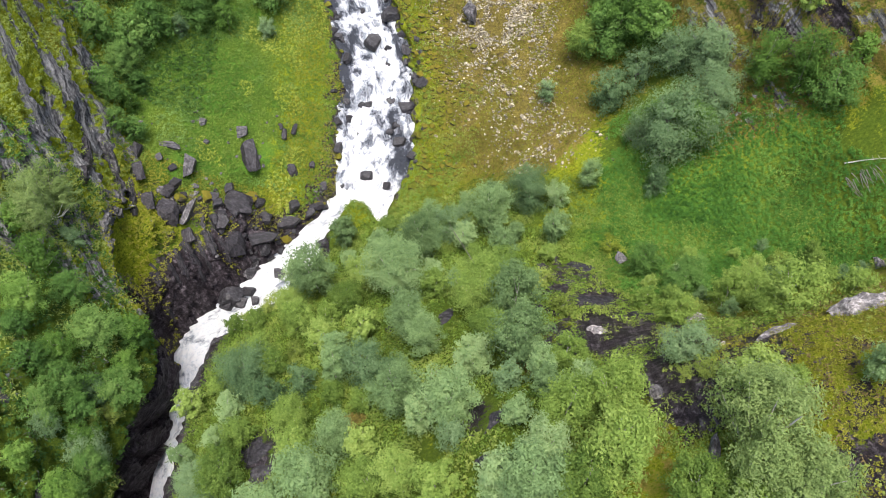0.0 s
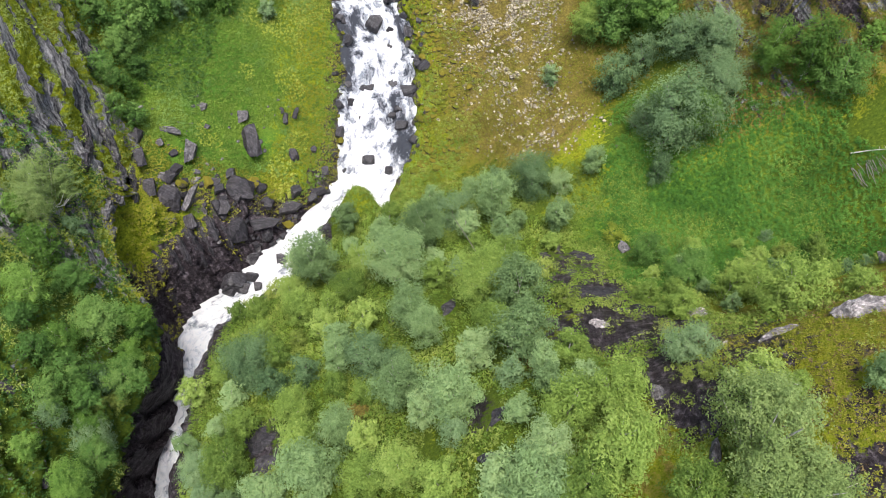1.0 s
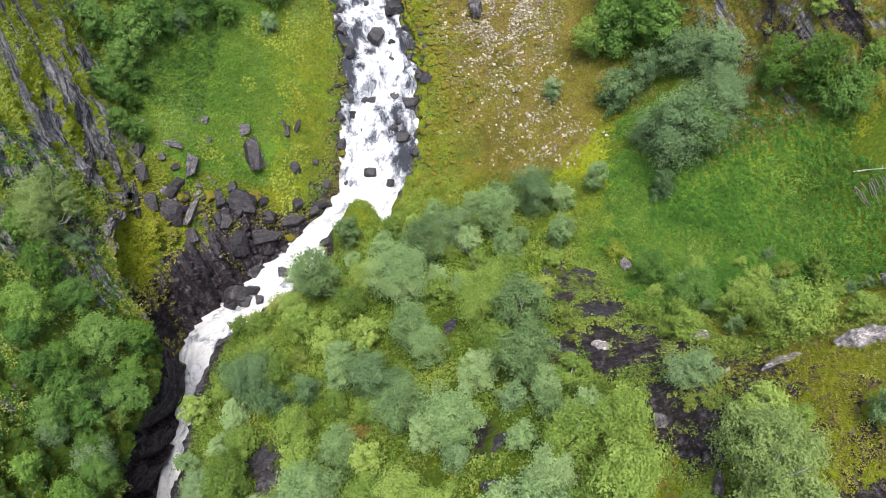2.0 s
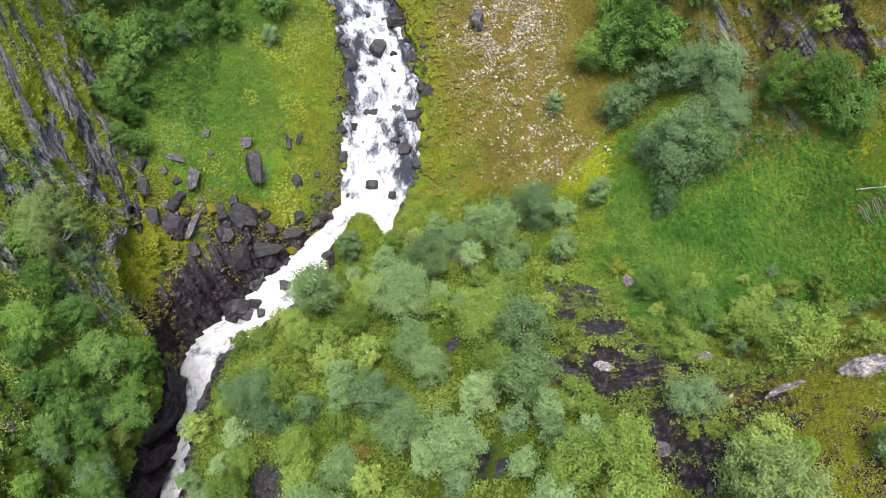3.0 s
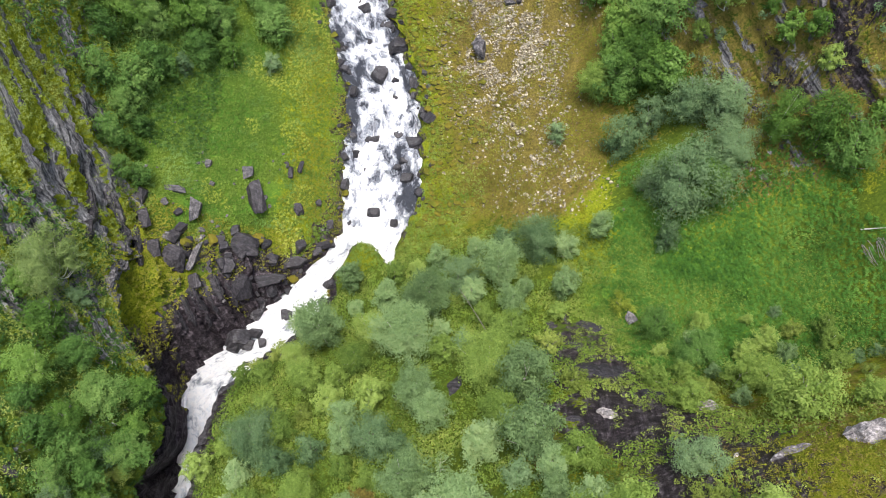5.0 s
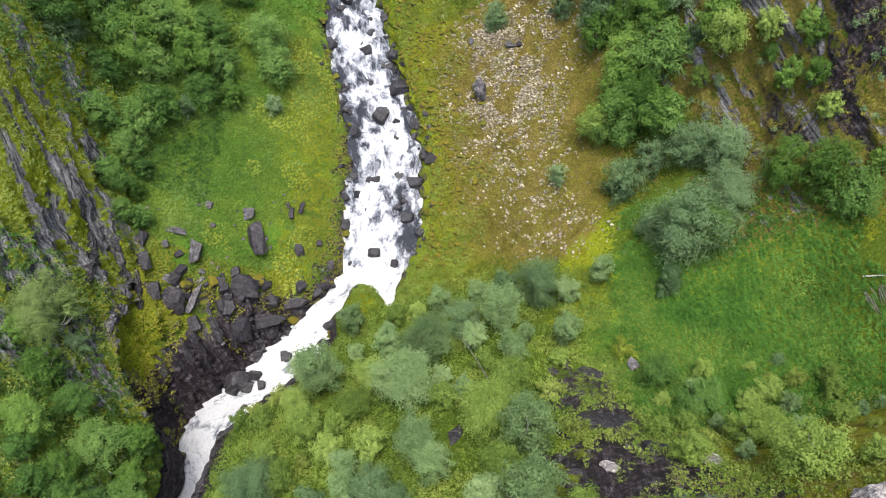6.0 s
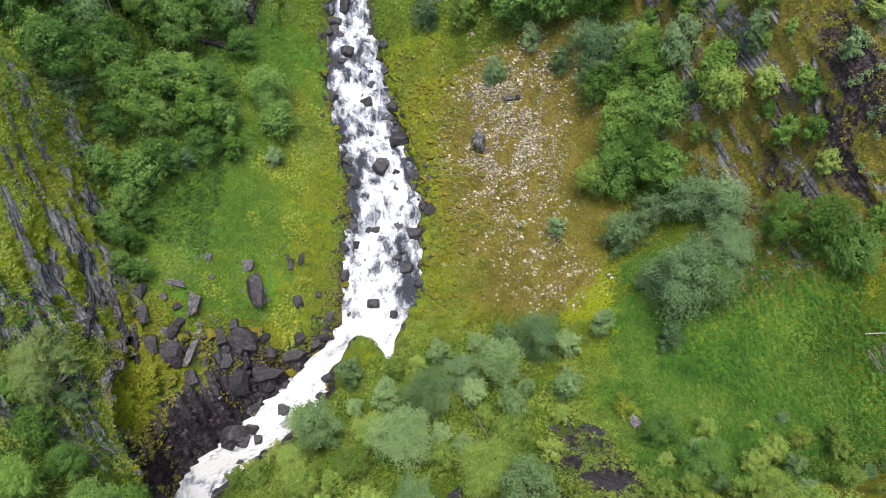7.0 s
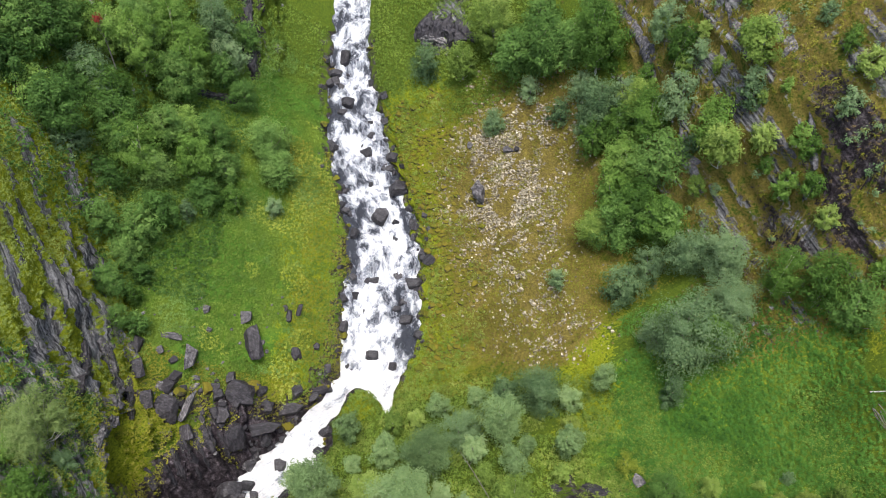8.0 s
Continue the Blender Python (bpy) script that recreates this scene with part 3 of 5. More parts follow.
def backwater():
    """The river's pocket behind the mossy mound, at the level of the stream."""
    gx, gy = np.meshgrid(np.linspace(-10.6, -6.2, 24), np.linspace(56.4, 61.4, 28))
    pts = np.stack([gx, gy, gx * 0], -1).reshape(-1, 3)
    wave = fractal(pts, (0.8, 0.6, 1), 4, shift=23).reshape(gx.shape)
    me = mesh_of("water", np.stack([gx, gy, 7.35 + wave * 0.22], -1).reshape(-1, 3), sheet_faces(*gx.shape), WATER)
    me.attributes.new("foam", "FLOAT", "POINT").data.foreach_set("value", np.full(gx.size, 0.16, np.float32))
    me.attributes.new("flow", "FLOAT_VECTOR", "POINT").data.foreach_set("vector", np.stack([gx, gy * 0.6, gx * 0], -1).astype(np.float32).ravel())
    return tagged(new("water", me), "white foaming backwater behind a mossy mound", "river", kind="structure")


river()
backwater()


# ---- plants ----
rng = np.random.default_rng(5)


def part(name, me, parent, label=""):
    ob = new(name, me)
    ob.parent = parent
    return tagged(ob, label) if label else ob


def unit(v):
    return v / (np.linalg.norm(v, axis=-1, keepdims=True) + 1e-9)


def sprays(centres, normals, size, slim=0.62):
    """A leaf spray at each centre: a small pointed three-sided blade facing along the normal."""
    k = len(centres)
    side = unit(np.cross(normals, rng.normal(size=(k, 3))))
    ahead = np.cross(normals, side)
    s = (size * rng.uniform(0.7, 1.35, k))[:, None]
    a = centres + ahead * s * 0.6 + normals * s * 0.08
    b = centres - ahead * s * 0.4 + side * s * slim * 0.5
    c = centres - ahead * s * 0.4 - side * s * slim * 0.5
    return np.stack([a, b, c], 1)


def blade_mesh(name, tri, mat):
    v = tri.reshape(-1, 3)
    return mesh_of(name, v, np.arange(len(v)).reshape(-1, 3), mat, False)


def tube(points, radii, sides=7):
    points, radii = np.asarray(points, float), np.asarray(radii, float)
    d = unit(np.gradient(points, axis=0))
    ref = np.where(np.abs(d[:, 2:3]) > 0.9, [[1.0, 0, 0]], [[0, 0, 1.0]])
    u = unit(np.cross(d, ref))
    w = np.cross(d, u)
    a = np.linspace(0, 2 * np.pi, sides, endpoint=False)
    ring = points[:, None] + radii[:, None, None] * (np.cos(a)[None, :, None] * u[:, None] + np.sin(a)[None, :, None] * w[:, None])
    i = np.arange(len(points) * sides).reshape(-1, sides)
    j = np.roll(i, -1, 1)
    return ring.reshape(-1, 3), np.stack([i[:-1], j[:-1], j[1:], i[1:]], -1).reshape(-1, 4)


def joined(pieces):
    vs, fs, n = [], [], 0
    for v, f in pieces:
        vs.append(v)
        fs.append(f + n)
        n += len(v)
    return np.concatenate(vs), np.concatenate(fs)


# kind: leaves, bark, height to width, foot of crown, fullness, clumps and blades for a crown 5 m wide, blade size, label, category
KINDS = {
    "s": (SAGE, BIRCH_BARK, 1.25, 0.22, 0.95, 40, 8800, 0.20, "pale grey-green downy birch", "birch tree"),
    "g": (GREEN, BIRCH_BARK, 1.10, 0.15, 1.0, 40, 8600, 0.20, "bright green leafy young birch", "birch tree"),
    "k": (OLIVE, BIRCH_BARK, 0.95, 0.15, 1.05, 62, 8000, 0.19, "large spreading birch with several crowns", "birch tree"),
    "d": (DARK, GREY_BARK, 1.00, 0.08, 1.05, 42, 8000, 0.20, "dark green alder with full crown", "alder tree"),
    "t": (TEAL, GREY_BARK, 0.95, 0.02, 1.0, 36, 8000, 0.18, "grey-green willow bush with dense crown", "willow bush"),
    "e": (SHADE, GREY_BARK, 1.05, 0.10, 1.05, 42, 8000, 0.20, "full-crowned alder with shade in its leaf colour", "alder tree"),
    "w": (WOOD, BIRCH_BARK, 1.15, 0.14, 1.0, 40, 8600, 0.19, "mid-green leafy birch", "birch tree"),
    "l": (LIME, GREY_BARK, 0.70, 0.0, 1.0, 26, 5000, 0.20, "low yellow-green feathery bush", "bush"),
    "y": (YELLOW, GREY_BARK, 0.75, 0.0, 1.0, 26, 5000, 0.19, "bright yellow-green feathery bush", "bush"),
    "b": (SAGE, BIRCH_BARK, 2.0, 0.25, 0.7, 16, 1100, 0.16, "half-bare birch with slender white trunk", "birch tree"),
}
SIZES = (2.8, 4.6, 7.2)                  # crown widths that are grown, metres


def crown_shape(kind, wide):
    """Clump centres and radii of one crown, lobed and uneven."""
    high, foot, full, clumps = wide * KINDS[kind][2], KINDS[kind][3], KINDS[kind][4], int(KINDS[kind][5] * 2.9 * (wide / 5) ** 0.8)
    lean = rng.uniform(-0.12, 0.12, 2) * wide
    lobes, phase = rng.integers(2, 5), rng.uniform(0, 6.3)
    h = np.linspace(0.04, 0.97, clumps) + rng.normal(0, 0.03, clumps)
    a = np.arange(clumps) * 2.4 + rng.normal(0, 0.5, clumps)
    peak = 0.42 if kind in "sgbw" else 0.34
    body = np.where(h < peak, 0.62 + 0.38 * (h / peak), np.sqrt(np.clip(1 - ((h - peak) / (1.03 - peak)) ** 2, 0.02, 1)))
    r = wide / 2 * body * full * (0.82 + 0.18 * np.cos(lobes * a + phase)) * rng.uniform(0.16, 0.95, clumps) ** 0.6
    size = wide * rng.uniform(0.06, 0.125, clumps) * (0.75 + 0.4 * body)
    z = high * (foot + (1 - foot) * h)
    c = np.stack([np.cos(a) * r + lean[0] * h, np.sin(a) * r + lean[1] * h, z - size * 0.4], -1)
    c[:, 2] = np.maximum(c[:, 2], size * 0.45)
    return c, size, high


def build_tree(kind, wide, far):
    leaves, bark, tall, foot, full, clumps, blades, blade, label, category = KINDS[kind]
    blades = int(blades * (wide / 5) ** 1.6)
    blade = blade * (wide / 5) ** 0.25
    if far:
        blades, blade = int(blades * 0.62), blade * 1.16
    elif kind == "k":
        blades, blade = int(blades * 2.1), blade * 0.55
    else:
        blades, blade = int(blades * 1.08), blade * 0.82
    if kind == "k":                      # several stems, each with a crown
        cs, ss = [], []
        for ax, ay, f in ((0, 0, 0.62), (-0.24, 0.12, 0.55), (0.25, -0.05, 0.5), (0.02, -0.27, 0.5), (-0.12, 0.3, 0.42)):
            c, s, high = crown_shape("g", wide * f)
            c = c * (1, 1, 1.25) + (ax * wide, ay * wide, 0)
            cs.append(c), ss.append(s)
        c, s = np.concatenate(cs), np.concatenate(ss)
        high = wide * tall
    else:
        c, s, high = crown_shape(kind, wide)
    pick = rng.choice(len(c), blades, p=s ** 2 / (s ** 2).sum())
    out = unit(rng.normal(size=(blades, 3)) * (1, 1, 0.8) + (0, 0, 0.35))
    mid_stem = np.array([c[:, 0].mean(), c[:, 1].mean(), high * 0.35])
    reach = unit(c - mid_stem)[pick]                 # each clump is a spray that reaches outwards
    where = c[pick] + out * (s[pick] * rng.uniform(0.3, 1.1, blades) ** 0.8)[:, None] * (1, 1, 0.7)
    where += reach * (s[pick] * rng.uniform(-0.8, 0.9, blades))[:, None]
    # twigs that stick out of the outline
    stray = rng.random(blades) < 0.10
    where[stray] += out[stray] * (s[pick][stray] * rng.uniform(0.1, 0.55, stray.sum()))[:, None]
    where[:, 2] = np.maximum(where[:, 2], 0.06)
    facing = unit(out * 0.7 + reach * 0.55 + (0, 0, 0.3) + rng.normal(size=(blades, 3)) * 0.22)
    tree = new({"birch tree": "birch", "alder tree": "alder", "willow bush": "willow", "bush": "bush"}[category])
    # stem and limbs
    n = 8
    f = np.linspace(0, 1, n)
    bend = rng.normal(0, 0.10 * wide, 2)
    stem = np.stack([bend[0] * f ** 2, bend[1] * f ** 2, -0.5 + f * (high * 0.86 + 0.5)], -1)
    thick = 0.022 * wide if kind != "b" else 0.016 * wide
    v, fc = tube(stem, thick * (1.05 - 0.9 * f))
    part("trunk", mesh_of("trunk", v, fc, bark), tree, "white bark" if bark is BIRCH_BARK else "")
    for q in rng.choice(len(c), min(len(c), 6 if kind != "k" else 12), replace=False):
        at = stem[np.clip(int(c[q, 2] / high * n * 0.75), 0, n - 2)]
        if kind == "k":
            at = np.array([0, 0, 0.1])
        mid_ = (at + c[q]) / 2 + (0, 0, -0.06 * wide)
        v, fc = tube([at, mid_, c[q]], [thick * 0.5, thick * 0.34, thick * 0.12], 5)
        part("branch", mesh_of("branch", v, fc, bark), tree)
    part("crown", blade_mesh("crown", sprays(where, facing, blade), leaves), tree)
    return tagged(tree, label, category)


VARIANTS = {}


def plant(kind, x, y, wide, where, light=False):
    grown = min(SIZES, key=lambda v: abs(math.log(v / wide)))
    far = y > 60 or light
    own = VARIANTS.setdefault((kind, grown, far), [])
    most = {"s": 4, "g": 4, "k": 2, "d": 3, "e": 3, "w": 4, "t": 3, "l": 2, "y": 1, "b": 1}[kind]
    z, _ = floor_at(x, y)
    k = wide / grown * 1.03
    m = Matrix.LocRotScale((x, y, z - 0.1), Euler((rng.normal(0, 0.03), rng.normal(0, 0.03), rng.uniform(0, 6.28))), (k, k, k * rng.uniform(0.9, 1.15)))
    if len(own) < most:
        tree = build_tree(kind, grown, far)
        own.append(tree)
    else:
        tree = copy_thing(own[rng.integers(most)], Matrix())
    tree.matrix_basis = m
    return tagged(tree, KINDS[kind][8] + " " + where, group=KINDS[kind][9] + "s " + where)


# ---- trees: x, y, crown width, kind, stand by stand ----
SLOPE_BIRCHES = [
    (-5.1, 39.8, 6.5, "s"), (-2.3, 45.9, 5.8, "s"), (5.2, 49.2, 5.3, "s"), (-3.1, 32.3, 4.3, "s"), (-1.5, 30.2, 3.9, "s"), (-3.6, 23.8, 4.8, "s"),
    (-1.8, 20.4, 3.1, "s"), (0.8, 20.7, 4.4, "s"), (-8.6, 21.7, 3.8, "s"), (5.9, 31.9, 5.1, "s"), (6.0, 25.5, 4.9, "s"), (7.1, 23.1, 2.8, "s"),
    (8.8, 19.7, 2.8, "s"), (5.7, 15.3, 3.6, "s"), (4.8, 13.2, 4.5, "s"), (3.1, 13.6, 3.3, "s"), (-10.0, 17.6, 5.3, "s"), (-9.6, 28.9, 3.3, "s"),
]
SLOPE_WILLOWS = [
    (-13.7, 43.6, 5.7, "t"), (1.0, 49.4, 5.1, "t"), (-7.0, 28.8, 4.8, "t"), (0.6, 18.2, 2.5, "t"), (6.2, 44.3, 3.2, "t"), (-18.6, 30.7, 6.0, "t"),
    (-15.6, 28.0, 3.4, "t"), (10.0, 54.0, 6.0, "t"), (12.7, 52.3, 3.1, "t"), (15.6, 22.2, 3.7, "t"), (16.5, 54.0, 3.2, "t"), (-4.5, 28.2, 2.6, "t"),
    (-21.6, 21.2, 4.1, "t"),
]
SLOPE_GREEN_BIRCHES = [
    (-8.8, 42.7, 3.9, "g"), (-9.6, 38.3, 3.7, "g"), (3.3, 34.7, 5.9, "g"), (4.0, 29.4, 4.0, "g"), (7.2, 17.6, 4.1, "g"), (10.1, 18.3, 4.1, "g"),
    (9.3, 14.2, 4.5, "g"), (7.7, 12.9, 3.8, "g"), (-16.1, 31.3, 3.3, "g"), (-18.3, 20.6, 4.7, "g"), (-5.4, 16.7, 4.0, "g"), (-3.0, 16.4, 3.8, "g"),
    (-12.8, 24.6, 3.8, "g"), (-16.4, 40.3, 3.6, "g"), (-0.5, 14.6, 3.2, "g"), (-11.4, 33.6, 3.5, "g"), (8.9, 24.1, 3.5, "g"), (-17.8, 24.0, 3.4, "g"),
]
KNOLL_TREES = [
    (15.7, 13.1, 7.3, "k"), (16.8, 17.4, 2.9, "g"), (18.0, 16.6, 1.8, "g"), (12.7, 11.3, 3.6, "g"), (14.6, 10.7, 3.2, "g"), (16.5, 10.5, 4.7, "k"),
    (23.6, 26.7, 5.1, "g"), (24.7, 31.1, 3.7, "g"), (18.3, 29.5, 3.0, "g"), (23.0, 31.4, 3.2, "g"), (27.0, 25.9, 2.5, "g"), (21.2, 16.1, 2.1, "s"),
]
YELLOW_BUSHES = [
    (15.5, 19.3, 1.7, "l"), (17.4, 44.3, 2.9, "y"), (14.6, 19.5, 1.2, "l"), (-7.2, 41.2, 2.5, "l"), (12.5, 49.7, 2.7, "l"),
]
MEADOW_ALDERS = [
    (24.4, 55.2, 9.2, "d"), (29.1, 62.6, 5.8, "d"), (20.3, 71.0, 7.0, "d"), (32.6, 58.2, 4.6, "d"), (35.4, 55.6, 5.2, "d"), (37.7, 53.2, 5.1, "d"),
    (22.7, 66.2, 4.5, "d"), (21.3, 35.8, 4.3, "d"), (19.5, 40.4, 3.7, "d"), (23.1, 58.4, 4.3, "d"), (26.7, 54.8, 4.8, "d"),
]
MEADOW_WILLOWS = [
    (19.8, 64.5, 5.2, "t"), (25.8, 65.1, 5.9, "t"), (28.9, 57.3, 6.3, "t"), (21.9, 57.7, 3.9, "t"), (22.6, 51.0, 3.3, "t"), (13.0, 68.6, 2.7, "t"),
]
MEADOW_BIRCHES = [
    (17.3, 72.5, 4.6, "g"), (23.5, 68.9, 5.7, "g"), (27.6, 36.7, 2.7, "g"),
]
GORGE_BIRCHES = [
    (-38.1, 43.5, 9.2, "k"), (-37.7, 38.6, 5.7, "g"), (-35.0, 36.9, 5.0, "g"), (-36.4, 33.6, 5.5, "g"), (-33.0, 33.9, 6.7, "g"), (-34.8, 31.0, 4.8, "g"),
    (-30.4, 34.5, 3.8, "g"), (-28.3, 34.4, 4.7, "g"), (-34.0, 29.2, 6.0, "g"), (-28.9, 30.9, 3.4, "g"), (-35.0, 25.7, 4.8, "g"), (-32.4, 25.1, 4.2, "g"),
    (-29.5, 21.6, 4.9, "g"), (-32.9, 19.7, 5.9, "g"), (-31.0, 19.5, 4.8, "g"), (-29.9, 31.5, 3.7, "g"), (-35.8, 29.3, 4.2, "g"), (-35.0, 21.1, 3.6, "g"),
]
GORGE_WILLOWS = [
    (-36.6, 42.8, 3.3, "t"), (-31.1, 30.4, 6.1, "d"), (-30.6, 28.6, 4.6, "t"), (-33.2, 27.1, 4.5, "d"), (-31.2, 23.3, 6.0, "t"), (-39.8, 42.0, 3.9, "s"),
    (-36.5, 31.4, 3.6, "d"), (-34.3, 24.7, 3.6, "t"),
]
GORGE_BUSHES = [
    (-30.1, 27.5, 3.8, "l"), (-29.7, 27.5, 2.6, "l"), (-31.7, 26.5, 3.1, "l"),
]
CLIFF_FOOT_ALDERS = [
    (-36.8, 70.2, 5.7, "d"), (-38.3, 63.6, 4.4, "d"), (-36.3, 61.0, 3.5, "d"), (-40.3, 69.7, 4.9, "d"), (-37.9, 68.0, 4.5, "d"), (-35.0, 73.6, 5.0, "d"),
    (-31.0, 78.2, 5.1, "d"),
]
FOREST_GREEN = [
    (-45.8, 80.8, 5.6, "g"), (-38.4, 88.4, 6.8, "g"), (-43.2, 75.0, 6.9, "g"), (-44.4, 71.6, 5.9, "g"), (-39.4, 79.5, 6.8, "g"), (-37.7, 78.7, 7.2, "g"),
    (-31.2, 86.0, 6.3, "g"), (-32.5, 81.0, 6.1, "g"), (-29.7, 82.6, 5.4, "g"), (-43.0, 68.8, 6.6, "g"), (-41.9, 63.0, 8.3, "g"), (-35.9, 94.4, 7.4, "g"),
    (-46.2, 76.5, 5.4, "g"), (-34.2, 93.0, 7.4, "g"),
]
FOREST_SAGE = [
    (-42.1, 82.4, 7.2, "s"), (-41.3, 88.2, 6.7, "s"), (-38.9, 90.5, 6.4, "s"), (-40.4, 82.1, 6.5, "s"), (-42.6, 74.6, 5.0, "s"), (-41.9, 70.4, 6.7, "s"),
    (-30.0, 95.9, 5.7, "s"), (-44.7, 76.4, 5.8, "s"), (-31.6, 97.4, 7.1, "s"), (-33.7, 85.3, 5.0, "s"), (-44.6, 68.5, 4.4, "s"),
]
FOREST_DARK = [
    (-45.0, 84.2, 7.3, "d"), (-35.9, 83.7, 6.2, "d"), (-41.6, 82.0, 6.0, "d"), (-28.2, 93.0, 4.8, "d"), (-24.2, 87.3, 6.4, "d"), (-23.3, 84.6, 5.5, "d"),
    (-35.9, 78.4, 5.3, "d"), (-40.0, 75.0, 4.3, "d"), (-34.7, 90.0, 6.8, "d"), (-30.9, 93.7, 4.8, "d"), (-47.3, 81.5, 6.4, "d"), (-43.8, 86.6, 5.8, "d"),
    (-39.4, 92.5, 6.8, "d"), (-28.4, 98.9, 4.5, "d"), (-43.6, 80.6, 4.8, "d"),
]
RIVER_MEADOW_BUSHES = [
    (-36.4, 66.4, 3.0, "e"), (-36.9, 64.0, 2.6, "w"), (-37.2, 60.0, 2.8, "e"), (-28.0, 79.0, 3.4, "w"), (-33.0, 75.5, 3.0, "t"), (-23.6, 80.4, 2.8, "t"),
]
SCREE_BUSHES = [
    (-3.7, 98.6, 4.9, "t"), (5.5, 88.5, 3.6, "t"), (10.3, 90.3, 3.6, "t"), (13.9, 86.4, 3.4, "t"), (16.0, 87.7, 4.0, "t"), (26.1, 78.8, 3.0, "t"),
]
WALL_GREEN = [
    (1.6, 96.1, 4.7, "g"), (5.4, 97.2, 6.4, "g"), (21.6, 81.0, 4.1, "g"), (20.6, 76.5, 6.4, "g"), (17.8, 72.4, 4.1, "g"), (24.6, 80.7, 4.0, "g"),
    (29.6, 72.5, 4.3, "g"), (27.3, 71.5, 5.1, "g"), (28.0, 69.5, 4.4, "g"), (33.1, 65.2, 3.0, "g"), (30.9, 67.9, 3.0, "g"), (33.3, 66.3, 2.5, "g"),
    (36.5, 66.5, 2.9, "g"), (17.4, 81.2, 4.7, "g"), (6.0, 99.0, 6.0, "g"), (34.1, 65.5, 2.5, "g"),
]
WALL_SAGE = [
    (17.9, 84.0, 6.2, "s"), (20.7, 82.8, 5.3, "s"), (23.7, 84.0, 4.4, "s"), (24.5, 76.4, 5.0, "s"), (17.4, 83.0, 5.1, "s"), (29.5, 71.6, 2.5, "s"),
    (29.5, 70.5, 3.0, "s"),
]
WALL_DARK = [
    (8.3, 94.1, 7.5, "d"), (11.6, 92.3, 7.3, "d"), (14.9, 90.9, 6.4, "d"), (17.9, 88.3, 7.1, "d"), (22.7, 77.8, 5.9, "d"), (23.4, 74.1, 6.6, "d"),
    (19.1, 75.2, 5.7, "d"), (21.1, 71.5, 6.2, "d"), (23.8, 69.6, 5.4, "d"), (20.2, 80.4, 4.6, "d"), (11.6, 96.1, 5.0, "d"), (17.8, 91.4, 5.6, "d"),
]
STANDS = [
    (SLOPE_BIRCHES, "on the gorge slope"),
    (SLOPE_WILLOWS, "on the gorge slope"),
    (SLOPE_GREEN_BIRCHES, "on the gorge slope"),
    (KNOLL_TREES, "on the rocky knoll"),
    (YELLOW_BUSHES, "on the rocky knoll"),
    (MEADOW_ALDERS, "beside fern meadow"),
    (MEADOW_WILLOWS, "beside fern meadow"),
    (MEADOW_BIRCHES, "beside fern meadow"),
    (GORGE_BIRCHES, "beside the gorge"),
    (GORGE_WILLOWS, "beside the gorge"),
    (GORGE_BUSHES, "beside the gorge"),
    (CLIFF_FOOT_ALDERS, "below the cliff"),
    (FOREST_GREEN, "in dense wood"),
    (FOREST_SAGE, "in dense wood"),
    (FOREST_DARK, "in dense wood"),
    (RIVER_MEADOW_BUSHES, "in the river meadow"),
    (SCREE_BUSHES, "on the open scree"),
    (WALL_GREEN, "on the valley wall"),
    (WALL_SAGE, "on the valley wall"),
    (WALL_DARK, "on the valley wall"),
]
# ---- single rocks: x, y, width, height, kind ----
RIVER_ROCKS = [
    (-10.5, 65.9, 1.7, 1.6, "w"), (-7.7, 64.6, 1.1, 1.3, "w"), (-10.0, 83.4, 2.2, 2.1, "m"), (-8.7, 86.1, 0.9, 0.9, "w"), (-7.4, 87.0, 2.6, 2.5, "g"),
    (-10.6, 75.1, 1.6, 1.1, "w"), (-9.6, 70.7, 1.1, 0.9, "w"), (-7.4, 71.7, 1.2, 0.9, "w"), (-6.4, 72.5, 1.4, 1.3, "w"), (-6.1, 70.2, 1.9, 1.6, "w"),
    (-11.4, 75.1, 0.9, 0.9, "w"), (-5.0, 74.7, 2.1, 1.7, "m"), (-14.1, 83.7, 1.1, 1.2, "w"), (-13.1, 73.1, 1.2, 1.5, "w"), (-14.3, 68.9, 1.2, 1.6, "w"),
    (-20.8, 51.6, 1.0, 1.2, "w"), (-26.4, 48.6, 2.1, 2.1, "w"), (-24.6, 49.2, 1.1, 1.0, "w"), (-25.2, 47.8, 1.1, 1.0, "w"), (-23.5, 48.1, 0.7, 0.8, "w"),
    (-25.2, 46.0, 1.1, 0.7, "w"), (-27.1, 47.6, 1.2, 1.2, "w"),
]
UPPER_RIVER_ROCKS = [
    (-9.8, 83.1, 2.1, 2.2, "m"), (-12.2, 92.1, 1.8, 1.7, "m"), (-15.5, 99.9, 1.9, 2.0, "w"), (-12.6, 100.6, 0.9, 0.9, "w"), (-16.1, 98.4, 1.5, 1.0, "w"),
    (-12.0, 96.7, 1.1, 0.9, "w"), (-8.4, 90.6, 1.4, 1.7, "m"), (-11.5, 87.8, 0.6, 0.8, "w"), (-9.0, 89.9, 2.4, 1.3, "w"), (-7.7, 80.5, 0.9, 0.7, "w"),
    (-14.9, 83.9, 1.2, 1.1, "w"), (-13.5, 80.8, 1.1, 1.7, "w"), (-12.1, 70.9, 1.2, 1.1, "w"), (-16.4, 102.4, 1.4, 1.2, "w"), (-17.5, 104.6, 2.0, 1.4, "w"),
    (-16.2, 106.8, 1.6, 3.1, "w"), (-11.9, 94.8, 1.7, 1.0, "w"),
]
